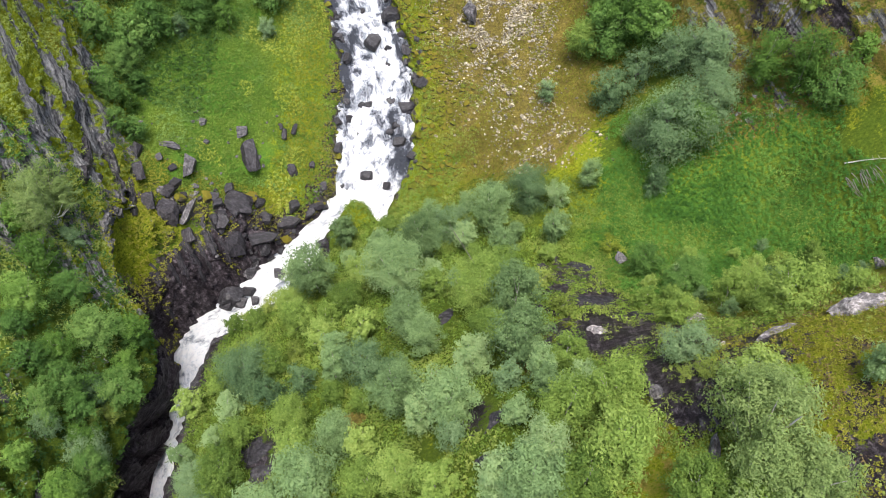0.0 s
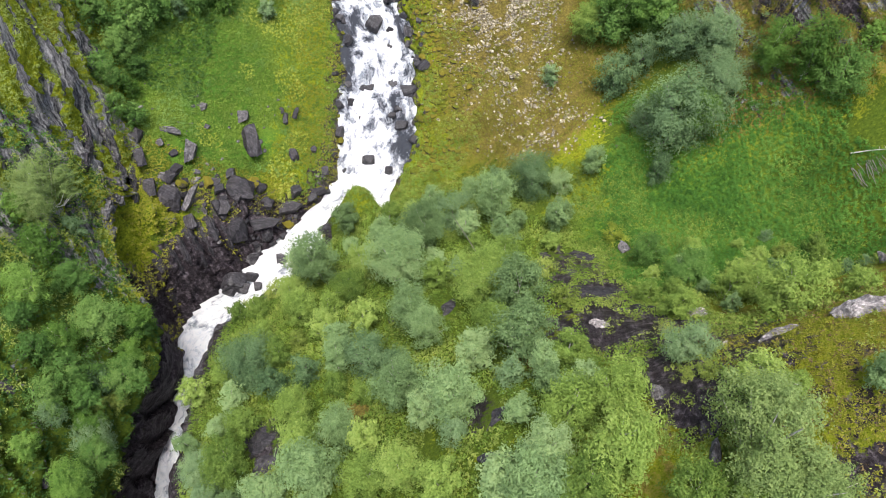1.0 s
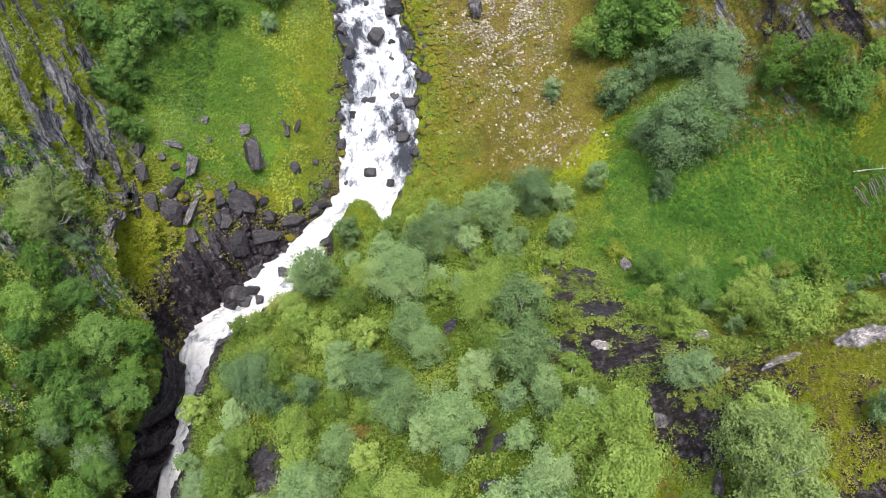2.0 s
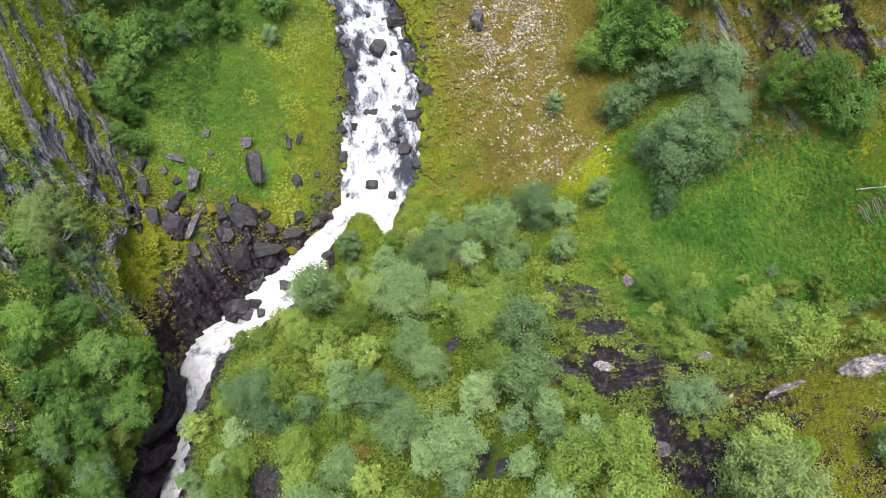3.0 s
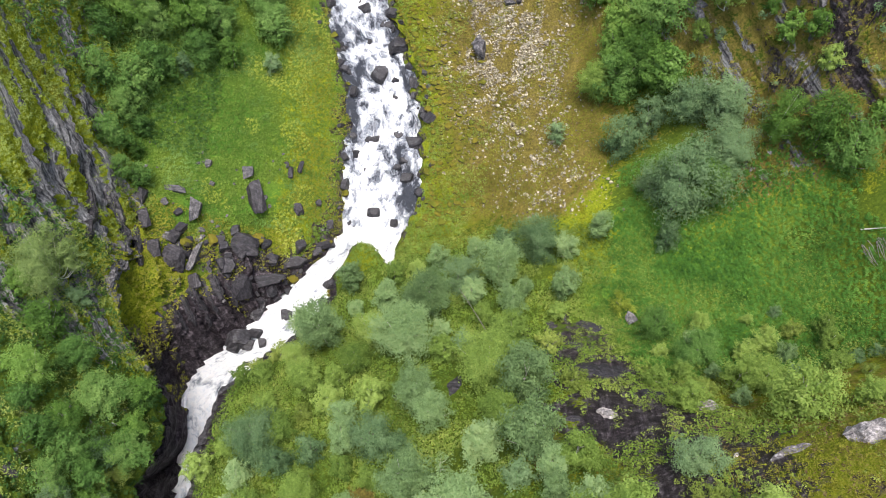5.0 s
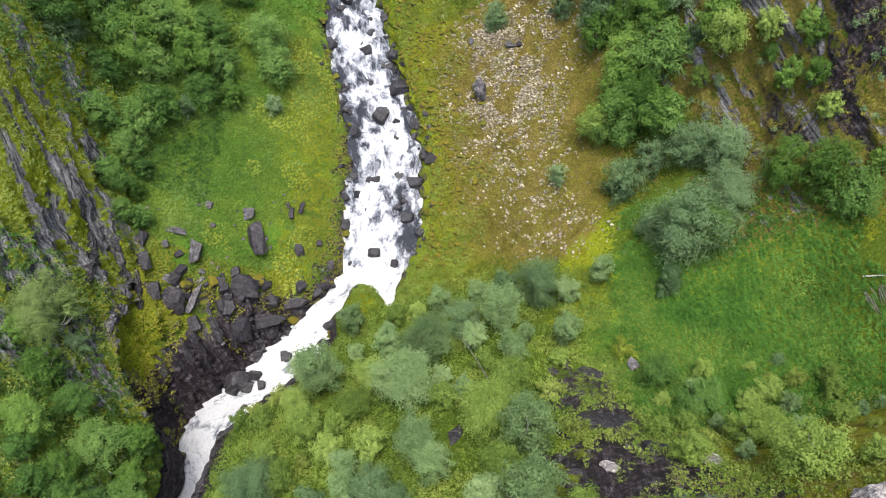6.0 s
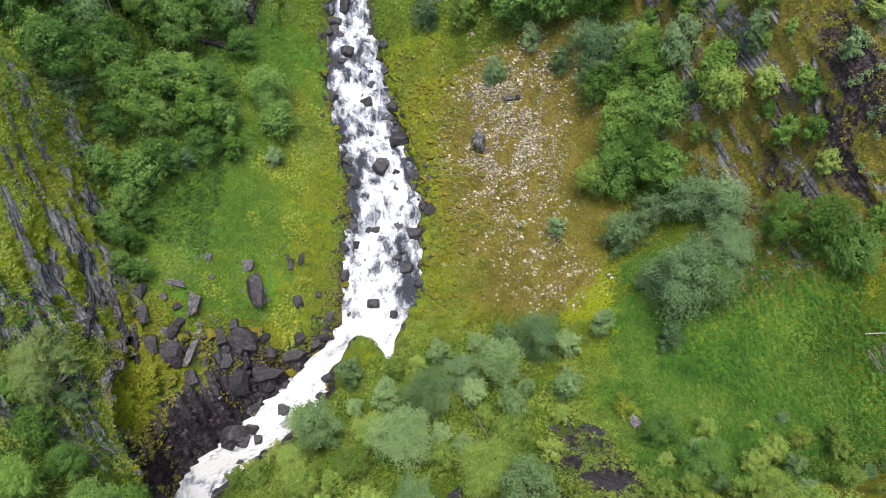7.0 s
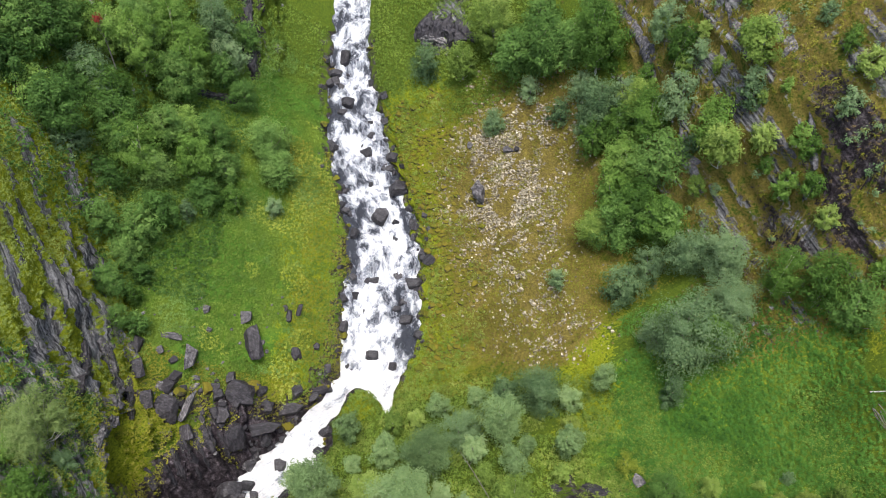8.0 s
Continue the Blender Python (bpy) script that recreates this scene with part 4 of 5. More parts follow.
MEADOW_SLABS = [
    (-25.3, 57.6, 4.0, 3.6, "p"), (-24.4, 63.2, 2.1, 4.8, "p"), (-30.9, 59.9, 1.9, 3.7, "g"), (-33.1, 61.5, 2.9, 1.1, "g"), (-34.0, 59.6, 1.5, 1.0, "g"),
    (-25.5, 66.0, 2.0, 1.7, "g"), (-29.9, 65.6, 1.2, 1.4, "g"), (-32.4, 53.7, 3.0, 3.3, "p"), (-30.6, 54.8, 1.1, 4.0, "g"), (-34.4, 53.9, 2.0, 2.4, "p"),
    (-22.8, 54.8, 4.9, 1.9, "p"), (-25.5, 53.1, 2.2, 3.4, "p"), 
    (-36.1, 59.1, 1.6, 3.0, "p"), (-35.5, 56.6, 1.7, 2.5, "p"), (-27.0, 54.5, 1.9, 2.5, "p"), (-33.4, 55.9, 1.3, 1.3, "g"),
    (-20.8, 67.9, 0.8, 2.1, "p"), (-19.7, 69.0, 0.7, 2.0, "p"), (-21.3, 68.7, 0.7, 1.1, "p"), (-19.6, 63.7, 1.3, 1.8, "p"), (-17.4, 65.5, 1.0, 1.2, "p"),
    (-16.0, 63.3, 1.2, 1.4, "p"), (-20.2, 57.8, 4.1, 1.9, "p"), (-17.0, 60.7, 3.4, 1.2, "p"), (-22.7, 57.2, 2.5, 2.1, "p"), (-28.4, 57.5, 1.6, 1.2, "p"),
    (-29.4, 63.4, 1.0, 0.9, "g"), (-30.3, 57.9, 1.3, 0.8, "g"),
]
KNOLL_ROCKS = [
    (13.6, 34.9, 4.0, 2.1, "p"), 
    (12.2, 38.8, 1.8, 1.2, "p"), (10.2, 42.2, 1.2, 0.7, "p"), (14.2, 41.9, 2.6, 0.8, "p"), (34.4, 32.4, 0.9, 2.1, "v"), 
    (0.3, 33.7, 1.2, 2.4, "p"), (-16.5, 23.1, 2.7, 2.1, "p"), (-15.5, 20.4, 2.0, 2.4, "p"), (3.7, 19.2, 1.1, 2.2, "p"),
    (3.3, 15.8, 2.2, 0.8, "p"), (-4.9, 33.3, 0.8, 1.2, "p"), (14.2, 13.9, 0.9, 2.3, "g"), (16.8, 31.1, 2.2, 0.7, "p"), (9.7, 28.4, 1.2, 1.1, "p"),
    (-36.9, 25.6, 1.3, 1.2, "p"), (-37.0, 23.2, 1.1, 0.9, "p"), (-34.8, 19.8, 1.4, 1.2, "p"), (18.2, 42.5, 1.3, 1.8, "g"), (12.8, 18.6, 1.0, 1.7, "g"),
]
SCREE_BLOCKS = [
    (3.8, 82.2, 2.0, 4.0, "g"), (3.2, 99.5, 2.1, 1.9, "p"), (7.6, 85.9, 1.7, 1.4, "g"),
    (2.6, 88.0, 1.0, 1.4, "g"), (8.7, 85.8, 1.2, 1.1, "p"), (3.6, 83.5, 1.2, 1.4, "g"), (-7.2, 87.1, 1.2, 3.7, "g"),
]
ROCKS = [(RIVER_ROCKS, "standing in the white water"), (UPPER_RIVER_ROCKS, "standing in the white water"), (MEADOW_SLABS, "lying in the mossy meadow"), (KNOLL_ROCKS, "bedded in the knoll among moss"), (SCREE_BLOCKS, "resting on the scree")]
BARE = [(6.8, 24.7, 1.4, 1.2), (-7.4, 24.0, 1.3, 1.2), (12, 28, 7, 4.5), (15.3, 28, 3.6, 3.2), (17.6, 22.9, 2.2, 2.2), (11.1, 37.4, 1.4, 1.2), (14, 19, 2.6, 5), (2.8, 20, 1.6, 2.4), (-15.7, 22.5, 3, 2.5), (12.5, 41, 3.4, 2.2), (13.6, 34.9, 3.5, 1.8), (22, 20, 5, 4), (0.3, 33.5, 1.2, 1.6), (3.3, 15.8, 2, 1.2), (12, 12, 1.5, 3)]


def wet_rock(x, y):
    return max(math.exp(-(((x - cx) / rx) ** 2 + ((y - cy) / ry) ** 2)) for cx, cy, rx, ry in BARE)


def patch(x, y, scale, shift=0.0):
    return noise.noise((x * scale + shift, y * scale, shift)) * 0.5 + 0.5


def line_x(k, y):
    return float(along(SY, SX[:, k], np.array([y]))[0])


for stand, where in STANDS:
    for q, (x, y, wide, kind) in enumerate(stand):
        if math.hypot(x + 11.2, y - 58) < 3.6:
            continue
        if x < -40.5 and 57 < y < 72.2:  # the cliff's mossy top is bare
            continue
        if x > 14 and y > 60:            # the eastern wall carries grey scrub
            kind = {"s": "t", "g": "gw"[q % 2]}.get(kind, kind)
        if stand is SLOPE_WILLOWS and y > 38 and q % 2 == 0:
            kind = "s"
        if x > 14 and y > 48 and kind == "d" and q % 3 != 2:
            kind = "tw"[(q // 3) % 2] if y < 67 else "w"
        if x < -25 and y < 40 and x > line_x(3, y) - 0.5:    # rooted on the lip, not over it
            x, y = line_x(3, y) - 0.6 - 0.5 * (q % 3), y + 0.8
        if x < -27:                      # western woods: their shade is put in by darker leaf kinds
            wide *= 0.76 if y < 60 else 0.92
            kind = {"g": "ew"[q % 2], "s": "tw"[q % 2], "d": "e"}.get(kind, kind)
        plant(kind, x, y, wide, where)
plant("b", -3.7, 23.4, 4.2, "on the gorge slope")
plant("b", -0.9, 24.6, 2.6, "on the gorge slope")


def fill_slope():
    """Younger birches and willows that close the gaps between the larger crowns."""
    r = np.random.default_rng(77)
    taken = [(x, y, w) for stand, _ in STANDS for x, y, w, _k in stand]
    done = 0
    for _ in range(3000):
        y = r.uniform(10, 57)
        x = r.uniform(-24, 14)
        wide = r.uniform(2.2, 4.2)
        if x < line_x(8, y) + 1.6 or math.hypot(x + 11, y - 58.2) < 4.2 or wet_rock(x, y) > 0.25 or y > 58 - 0.35 * max(0, x - 2) or patch(x, y, 0.13, 41) < 0.36:
            continue
        if any(math.hypot(x - a, y - b) < 0.40 * (wide + w) for a, b, w in taken):
            continue
        taken.append((x, y, wide))
        plant("sgsgtsgl"[done % 8], x, y, wide, "on the gorge slope", True)
        done += 1
        if done == 64:
            break

    done = 0
    for _ in range(600):
        x, y, wide = r.uniform(17, 35), r.uniform(29, 41), r.uniform(1.3, 2.6)
        if any(math.hypot(x - a, y - b) < 0.42 * (wide + w) for a, b, w in taken):
            continue
        taken.append((x, y, wide))
        plant("gtlsg"[done % 5], x, y, wide, "beside the fern slope", True)
        done += 1
        if done == 24:
            break


def wall_saplings():
    """Young birches and willows rooted in the cracks of the eastern wall."""
    r = np.random.default_rng(19)
    done = []
    while len(done) < 60:
        y = r.uniform(55, 96)
        x = line_x(13, y) + r.uniform(0.5, 17)
        wide = r.uniform(1.2, 2.7)
        if patch(x, y, 0.2, 55) < 0.42 or any(math.hypot(x - a, y - b) < 1.6 for a, b in done):
            continue
        done.append((x, y))
        plant("twgwg"[len(done) % 5], x, y, wide, "on the valley wall", True)


def reddened_rowan():
    """A small rowan whose leaves have turned red, in the wood."""
    z, _ = floor_at(-40.6, 86.0)
    tree = new("rowan")
    tree.location = (-40.6, 86.0, z)
    v, f = tube([(0, 0, -0.4), (0.1, 0, 3), (0, 0.1, 6.6)], [0.09, 0.06, 0.02])
    part("trunk", mesh_of("trunk", v, f, GREY_BARK), tree)
    n = 150
    out = unit(rng.normal(size=(n, 3)))
    part("crown", blade_mesh("crown", sprays(np.array([0, 0, 6.5]) + out * rng.uniform(0.2, 0.7, (n, 1)), unit(out + (0, 0, 0.5)), 0.25), RED), tree, "red leaves")
    tagged(tree, "small rowan tree with red leaves among green birches", "rowan tree")


fill_slope()
wall_saplings()
reddened_rowan()


def on_knoll(x, y):
    return 9 + 0.15 * (y - 20) < x < 19 + 0.25 * (y - 20)


def mossy_cliff(x, y):
    z, _ = floor_at(x, y)
    p = np.array((x, y, z))
    return cliff_moss_at(float(p @ (0.18, 0.85, -0.5)), float(p @ (0.29, -0.53, -0.8))) + 0.25 * min(1, max(0, (z - 33) / 5)) > 0.05


def scree_density(x, y):
    return math.exp(-(((x - 7) / 6.0) ** 2 + ((y - 83) / 7.5) ** 2)) + 0.4 * math.exp(-(((x - 13.5) / 3) ** 2 + ((y - 63) / 3) ** 2)) + 0.25 * math.exp(-(((x - 10) / 4) ** 2 + ((y - 70) / 7) ** 2))


# ---- low plants, too many to count ----


def tufts(name, label, category, mat, gap, box, radius, blades, blade, keep, tall=0.8, seed=1, wild=0.6):
    """A spread of low leafy tufts over part of the ground, about one to each gap-wide patch."""
    r = np.random.default_rng(seed)
    centres, normals, sizes = [], [], []
    for gy in np.arange(box[2], box[3], gap * 0.87):
        for gx in np.arange(box[0], box[1], gap):
            x, y = gx + r.uniform(-0.42, 0.42) * gap, gy + r.uniform(-0.42, 0.42) * gap
            if not keep(x, y, r.random()) or math.hypot((x + 8.2) / 1.15, (y - 58.9) / 1.9) < 1:
                continue
            z, nrm = floor_at(x, y)
            centres.append((x, y, z))
            normals.append(nrm)
            sizes.append(radius * r.uniform(0.65, 1.35) * (0.45 + 1.1 * patch(x, y, 0.45, seed + 0.5)))
    c, nr, s = np.array(centres), np.array([tuple(v) for v in normals]), np.array(sizes)
    k = len(c) * blades
    idx = np.repeat(np.arange(len(c)), blades)
    out = unit(rng.normal(size=(k, 3)) + nr[idx] * 0.9)
    where = c[idx] + out * (s[idx] * rng.uniform(0.15, 1.25, k))[:, None] * (1, 1, tall)
    face = unit(out * 0.8 + (0, 0, 0.5) + rng.normal(size=(k, 3)) * wild)
    return tagged(new(name, blade_mesh(name, sprays(where, face, blade), mat)), label, category, kind="stuff")


def on_slope(x, y, d):
    return x > line_x(8, y) + (0.9 if y < 50 else 0.2) and wet_rock(x, y) < 0.35 + 0.3 * d and y < 60 - 0.35 * max(0, x - 4) and not (x > 16.6 and y < 22.5)


tufts("herb_thicket", "dense tall green herbs and raspberry on a steep slope", "undergrowth", HERB, 0.5, (-26, 22, 8, 60), 0.42, 24, 0.17, lambda x, y, d: on_slope(x, y, d) and patch(x, y, 0.25) > 0.32, seed=11)
tufts("blueberry_heath", "yellow-green blueberry and fern heath on a slope", "undergrowth", LIME, 0.52, (-24, 40, 8, 62), 0.38, 18, 0.2, lambda x, y, d: ((on_slope(x, y, d) and (x < 17 or y < 36)) or (x > 8 and y < 35 and wet_rock(x, y) < 0.45 and not (x > 17.5 and y < 23))) and patch(x, y, 0.3, 9) > 0.5, seed=12)
tufts("fern_bed", "dense dark green fern bed on a gentle slope", "ferns", FERN, 0.43, (15, 47, 33, 62), 0.29, 42, 0.145, lambda x, y, d: x > 17 + 0.25 * max(0, y - 50) + 6 * (patch(x, y, 0.35, 44) - 0.5) + 2 * (d - 0.5) and x < line_x(15, y) + 4.5 - max(0, y - 47) * 0.9 and wet_rock(x, y) < 0.4, 1.35, seed=13, wild=0.22)
tufts("fern_clearing_herbs", "pale green tall herbs among the ferns", "undergrowth", HERB, 0.55, (16, 40, 33, 60), 0.42, 24, 0.18, lambda x, y, d: x > 17 + 0.25 * max(0, y - 50) + 6 * (patch(x, y, 0.35, 44) - 0.5) + 2 * (d - 0.5) and x < line_x(15, y) + 2 and patch(x, y, 0.22, 51) + 0.3 * patch(x, y, 0.9, 7) > 0.78, 0.9, seed=28)
tufts("meadow_herbs", "bright green meadow herbs beside the river", "meadow plants", HERB, 0.4, (-40, -13, 57, 112), 0.27, 21, 0.17, lambda x, y, d: line_x(3, y) - 1 < x < line_x(6, y) - 1.0 - 1.5 * d and not (y < 66 and patch(x, y, 0.2, 4) < 0.38) and d < 0.62 + 0.5 * (line_x(6, y) - x) / 14, 0.9, seed=14, wild=0.35)
tufts("meadow_ferns", "dark green fern clumps in the river meadow", "ferns", DARK, 0.55, (-40, -15, 60, 110), 0.5, 30, 0.17, lambda x, y, d: line_x(3, y) - 0.5 < x < line_x(6, y) - 2.5 and patch(x, y, 0.17, 71) + 0.35 * patch(x, y, 0.7, 5) - 0.012 * (x + 28) > 0.79, 0.8, seed=37)
tufts("bank_moss", "rusty yellow moss cushions on the river bank", "moss", MOSS, 0.34, (-26, -12, 56, 92), 0.3, 20, 0.12, lambda x, y, d: line_x(6, y) - 6.5 < x < line_x(6, y) - 0.3 and patch(x, y, 0.3, 81) > 0.40, 0.45, seed=38)
tufts("yellow_herbs", "yellow-green flowering herbs in the meadow", "meadow plants", YELLOW, 0.42, (-36, -14, 58, 95), 0.28, 22, 0.17, lambda x, y, d: line_x(4, y) < x < line_x(6, y) - 1.2 and patch(x, y, 0.22, 2) - 0.01 + 0.55 * math.exp(-(((x + 20) / 3.0) ** 2 + ((y - 85.5) / 5) ** 2)) + 0.25 * math.exp(-(((x + 24.5) / 2.5) ** 2 + ((y - 73) / 4) ** 2)) > 0.66, 0.6, seed=15)
# SHADE leaves paint the dark gaps between the crowns into the undergrowth
tufts("forest_floor_plants", "green undergrowth between the trees, coloured dark as in shade", "undergrowth", SHADE, 0.5, (-56, -27, 12, 50), 0.5, 16, 0.24, lambda x, y, d: x < line_x(3, y) + 0.3, seed=16)
tufts("wood_moss", "yellow-green moss and grass on banks in the wood", "moss", LIME, 0.42, (-44, -27, 14, 50), 0.42, 22, 0.17, lambda x, y, d: x < line_x(3, y) + 0.4 and patch(x, y, 0.28, 61) > 0.54, 0.7, seed=36)
# again SHADE: the gloom under the upper wood is in the plants' colour
tufts("upper_forest_plants", "green undergrowth below the upper wood, coloured dark as in shade", "undergrowth", SHADE, 0.6, (-56, -24, 66, 118), 0.6, 14, 0.3, lambda x, y, d: x < line_x(5, y) and x < -29 + (y - 80) * 0.1 and (y < 93 or x < line_x(4, y) - 1), seed=17)
tufts("bank_plants", "green grass and ferns on the river bank", "undergrowth", HERB, 0.45, (-12, 12, 56, 118), 0.36, 22, 0.2, lambda x, y, d: x > line_x(7, y) + 0.8 and (x < line_x(7, y) + (7 if y < 67 else 2.2) + 2 * d or y > 92) and d < (0.9 if y > 90 or y < 67 else 0.5), 0.7, seed=18)
tufts("dry_heath", "brown heather and dry grass over scree and stony slopes", "heather", HEATH, 0.56, (0, 60, 12, 118), 0.34, 18, 0.13, lambda x, y, d: (x > line_x(13, y) and y > 54 and patch(x, y, 0.3, 25) > 0.35) or (y > 57 and d < 1.2 * scree_density(x, y) + 0.3 * math.exp(-(((x - 9) / 6) ** 2 + ((y - 74) / 12) ** 2))) or (x > 15 and y < 27 and d < 0.3), 0.5, seed=26)
tufts("wall_shrubs", "low shrubs and heather on the rocky valley wall", "undergrowth", MOSS, 0.68, (16, 60, 54, 118), 0.44, 26, 0.16, lambda x, y, d: x > line_x(13, y) and patch(x, y, 0.3, 5) + 0.3 * patch(x, y, 1.0, 4) > 0.56, seed=19)
tufts("wall_birch_scrub", "stunted green birch scrub on the rocky valley wall", "undergrowth", TEAL, 0.95, (16, 60, 54, 118), 0.75, 66, 0.2, lambda x, y, d: x > line_x(13, y) and patch(x, y, 0.22, 15) > 0.46 and d < 0.22, seed=20)
tufts("scree_moss", "yellowish moss cushions and crowberry on scree", "moss", MOSS, 0.33, (-7, 20, 58, 96), 0.36, 20, 0.115, lambda x, y, d: x > line_x(8, y) - 0.4 and x < line_x(12, y) and patch(x, y, 0.35, 3) + 0.25 * patch(x, y, 1.3, 8) > 0.44 + 0.4 * scree_density(x, y), 0.5, seed=21)
tufts("scree_herbs", "bright green herbs and small bushes among mossy stones", "undergrowth", LIME, 0.5, (-7, 14, 60, 96), 0.42, 26, 0.14, lambda x, y, d: x > line_x(8, y) - 0.3 and x < line_x(8, y) + 7.5 and patch(x, y, 0.33, 91) > 0.50 + 0.35 * scree_density(x, y), 0.7, seed=39)
tufts("ledge_moss", "yellow-green moss between the slabs below the cliff", "moss", MOSS, 0.30, (-38, -24, 39, 60), 0.28, 14, 0.16, lambda x, y, d: line_x(3, y) - 0.5 < x < (line_x(5, y) + 1 if y > 51 else line_x(4, y) + 1.2) and (patch(x, y, 0.35, 12) > 0.3 and not (x > -28.5 and y < 57) or (x > -28.5 and patch(x, y, 0.5, 17) > 0.6)), 0.4, seed=23)
tufts("slab_heath", "patchy green heath and moss creeping over dark slabs", "undergrowth", LIME, 0.40, (7, 25, 13, 44), 0.32, 30, 0.12, lambda x, y, d: on_knoll(x, y) and patch(x, y, 0.62, 33) + 0.35 * patch(x, y, 1.6, 3) > 0.62 + 0.36 * (wet_rock(x, y) - 0.3), 0.5, seed=27)
tufts("slab_moss", "olive moss and lichen crust on the knoll slab", "moss", MOSS, 0.30, (16.5, 29, 10, 23), 0.3, 22, 0.09, lambda x, y, d: patch(x, y, 0.6, 21) > 0.38, 0.3, seed=29)
tufts("slab_lichen", "small shrubs and lichen tufts on the knoll slab", "undergrowth", LIME, 0.5, (12, 40, 8, 30), 0.28, 24, 0.10, lambda x, y, d: patch(x, y, 0.5, 13) > 0.64, 0.5, seed=24)
tufts("cliff_moss", "green moss and grass hanging on the cliff ledges", "moss", LIME, 0.32, (-48, -31, 38, 76), 0.40, 24, 0.15, lambda x, y, d: line_x(1, y) < x < line_x(3, y) + 0.3 and mossy_cliff(x, y), 0.5, seed=22)


# ---- rocks ----
def rock_mesh(name, mat, seed, cuts=17, level=3, flat=0.95):
    """A boulder: a ball cut by random planes, then roughened."""
    r = np.random.default_rng(seed)
    bm = bmesh.new()
    bmesh.ops.create_icosphere(bm, subdivisions=level, radius=1)
    pl = unit(r.normal(size=(cuts, 3)))
    off = r.uniform(0.46, 0.80, cuts)
    for v in bm.verts:
        d = np.array(v.co)
        t = pl @ d
        k = min(1.15, float(np.min(np.where(t > 0.15, off / np.maximum(t, 0.15), 9))))
        p = d * k
        j = noise.fractal(Vector(p * 1.7) + Vector((seed, 0, 0)), 0.9, 2.1, 4) * 0.05 + noise.noise((float(p @ (0.3, 1, 0.2)) * 5 + seed, float(p[0]), 0)) * 0.05
        v.co = Vector(p * (1 + j)) * 1.0
        v.co.z *= flat
    me = bpy.data.meshes.new(name)
    bm.to_mesh(me)
    bm.free()
    me.materials.append(mat)
    return me


STONES = {"w": WET_STONE, "m": MOSSY_STONE, "g": GREY_STONE, "p": PURPLE_STONE, "v": WHITE_STONE}
WORDS = {"w": "wet black boulder", "m": "boulder capped with green moss", "g": "grey lichen-streaked slab of rock", "p": "dark purplish block of rock", "v": "pale whitish outcrop of rock"}
def block_mesh(name, mat, seed, level=4):
    """A split block: six rough bedding and joint planes with broken corners."""
    r = np.random.default_rng(seed)
    bm = bmesh.new()
    bmesh.ops.create_icosphere(bm, subdivisions=level, radius=1)
    axes = np.concatenate([np.eye(3), -np.eye(3)])
    pl = np.concatenate([unit(axes + r.normal(0, 0.20, (6, 3))), unit(r.normal(size=(7, 3)))])
    off = np.concatenate([r.uniform(0.66, 0.92, 6), r.uniform(0.86, 1.1, 7)])
    bed = unit(np.array((r.normal(0, 0.3), 1.0, r.normal(0, 0.3))))
    for v in bm.verts:
        d = np.array(v.co)
        t = pl @ d
        p = d * min(1.45, float(np.min(np.where(t > 0.1, off / np.maximum(t, 0.1), 9))))
        seam = noise.noise((float(p @ bed) * 7 + seed, float(p[0]) * 0.7, 0)) * 0.045
        v.co = Vector(p * (1 + seam + noise.fractal(Vector(p * 2.2) + Vector((seed, 0, 0)), 0.9, 2.1, 4) * 0.035))
    me = bpy.data.meshes.new(name)
    bm.to_mesh(me)
    bm.free()
    me.materials.append(mat)
    return me


BLOCKS = {k: [block_mesh("boulder", STONES[k], 500 + 13 * i + ord(k), 3) for i in range(6)] for k in "pwgm"}
SHAPES = {k: [rock_mesh("boulder", m, 40 + 7 * i + ord(k)) for i in range(4)] for k, m in STONES.items()}
SLABS = {k: [block_mesh("boulder", STONES[k], 173 + 11 * i + ord(k), 5) for i in range(4)] for k in "pg"}
SHAPES["w"] = BLOCKS["w"][:4]
made = 0
for stones, where in ROCKS:
    for x, y, wide, high, kind in stones:
        if stones is MEADOW_SLABS:
            wide, high = wide * 0.8, high * 0.86
        if stones is KNOLL_ROCKS and kind == "p":
            continue
        kind = "w" if "water" in where else kind
        if stones is RIVER_ROCKS and y < 52:
            wide, high = wide * 1.45, high * 1.4
        z, nrm = floor_at(x, y)
        ob = new("boulder", (SLABS if stones is MEADOW_SLABS else SHAPES)[kind][made % 4])
        made += 1
        tall = high / 1.3
        sink = 0.6 if "water" in where else 0.55
        ob.matrix_basis = Matrix.LocRotScale((x, y, z + tall * 0.5 * (1 - sink) + (0.55 if "water" in where else 0)), Euler((0.35 + rng.normal(0, 0.15), rng.normal(0, 0.2), rng.uniform(-0.25, 0.25))), (wide / 2 * 1.1, tall / 2 * 1.35, min(tall, wide * 1.4) / 2 * 0.9))
        tagged(ob, WORDS[kind] + " " + where, "boulder", "boulders " + where)


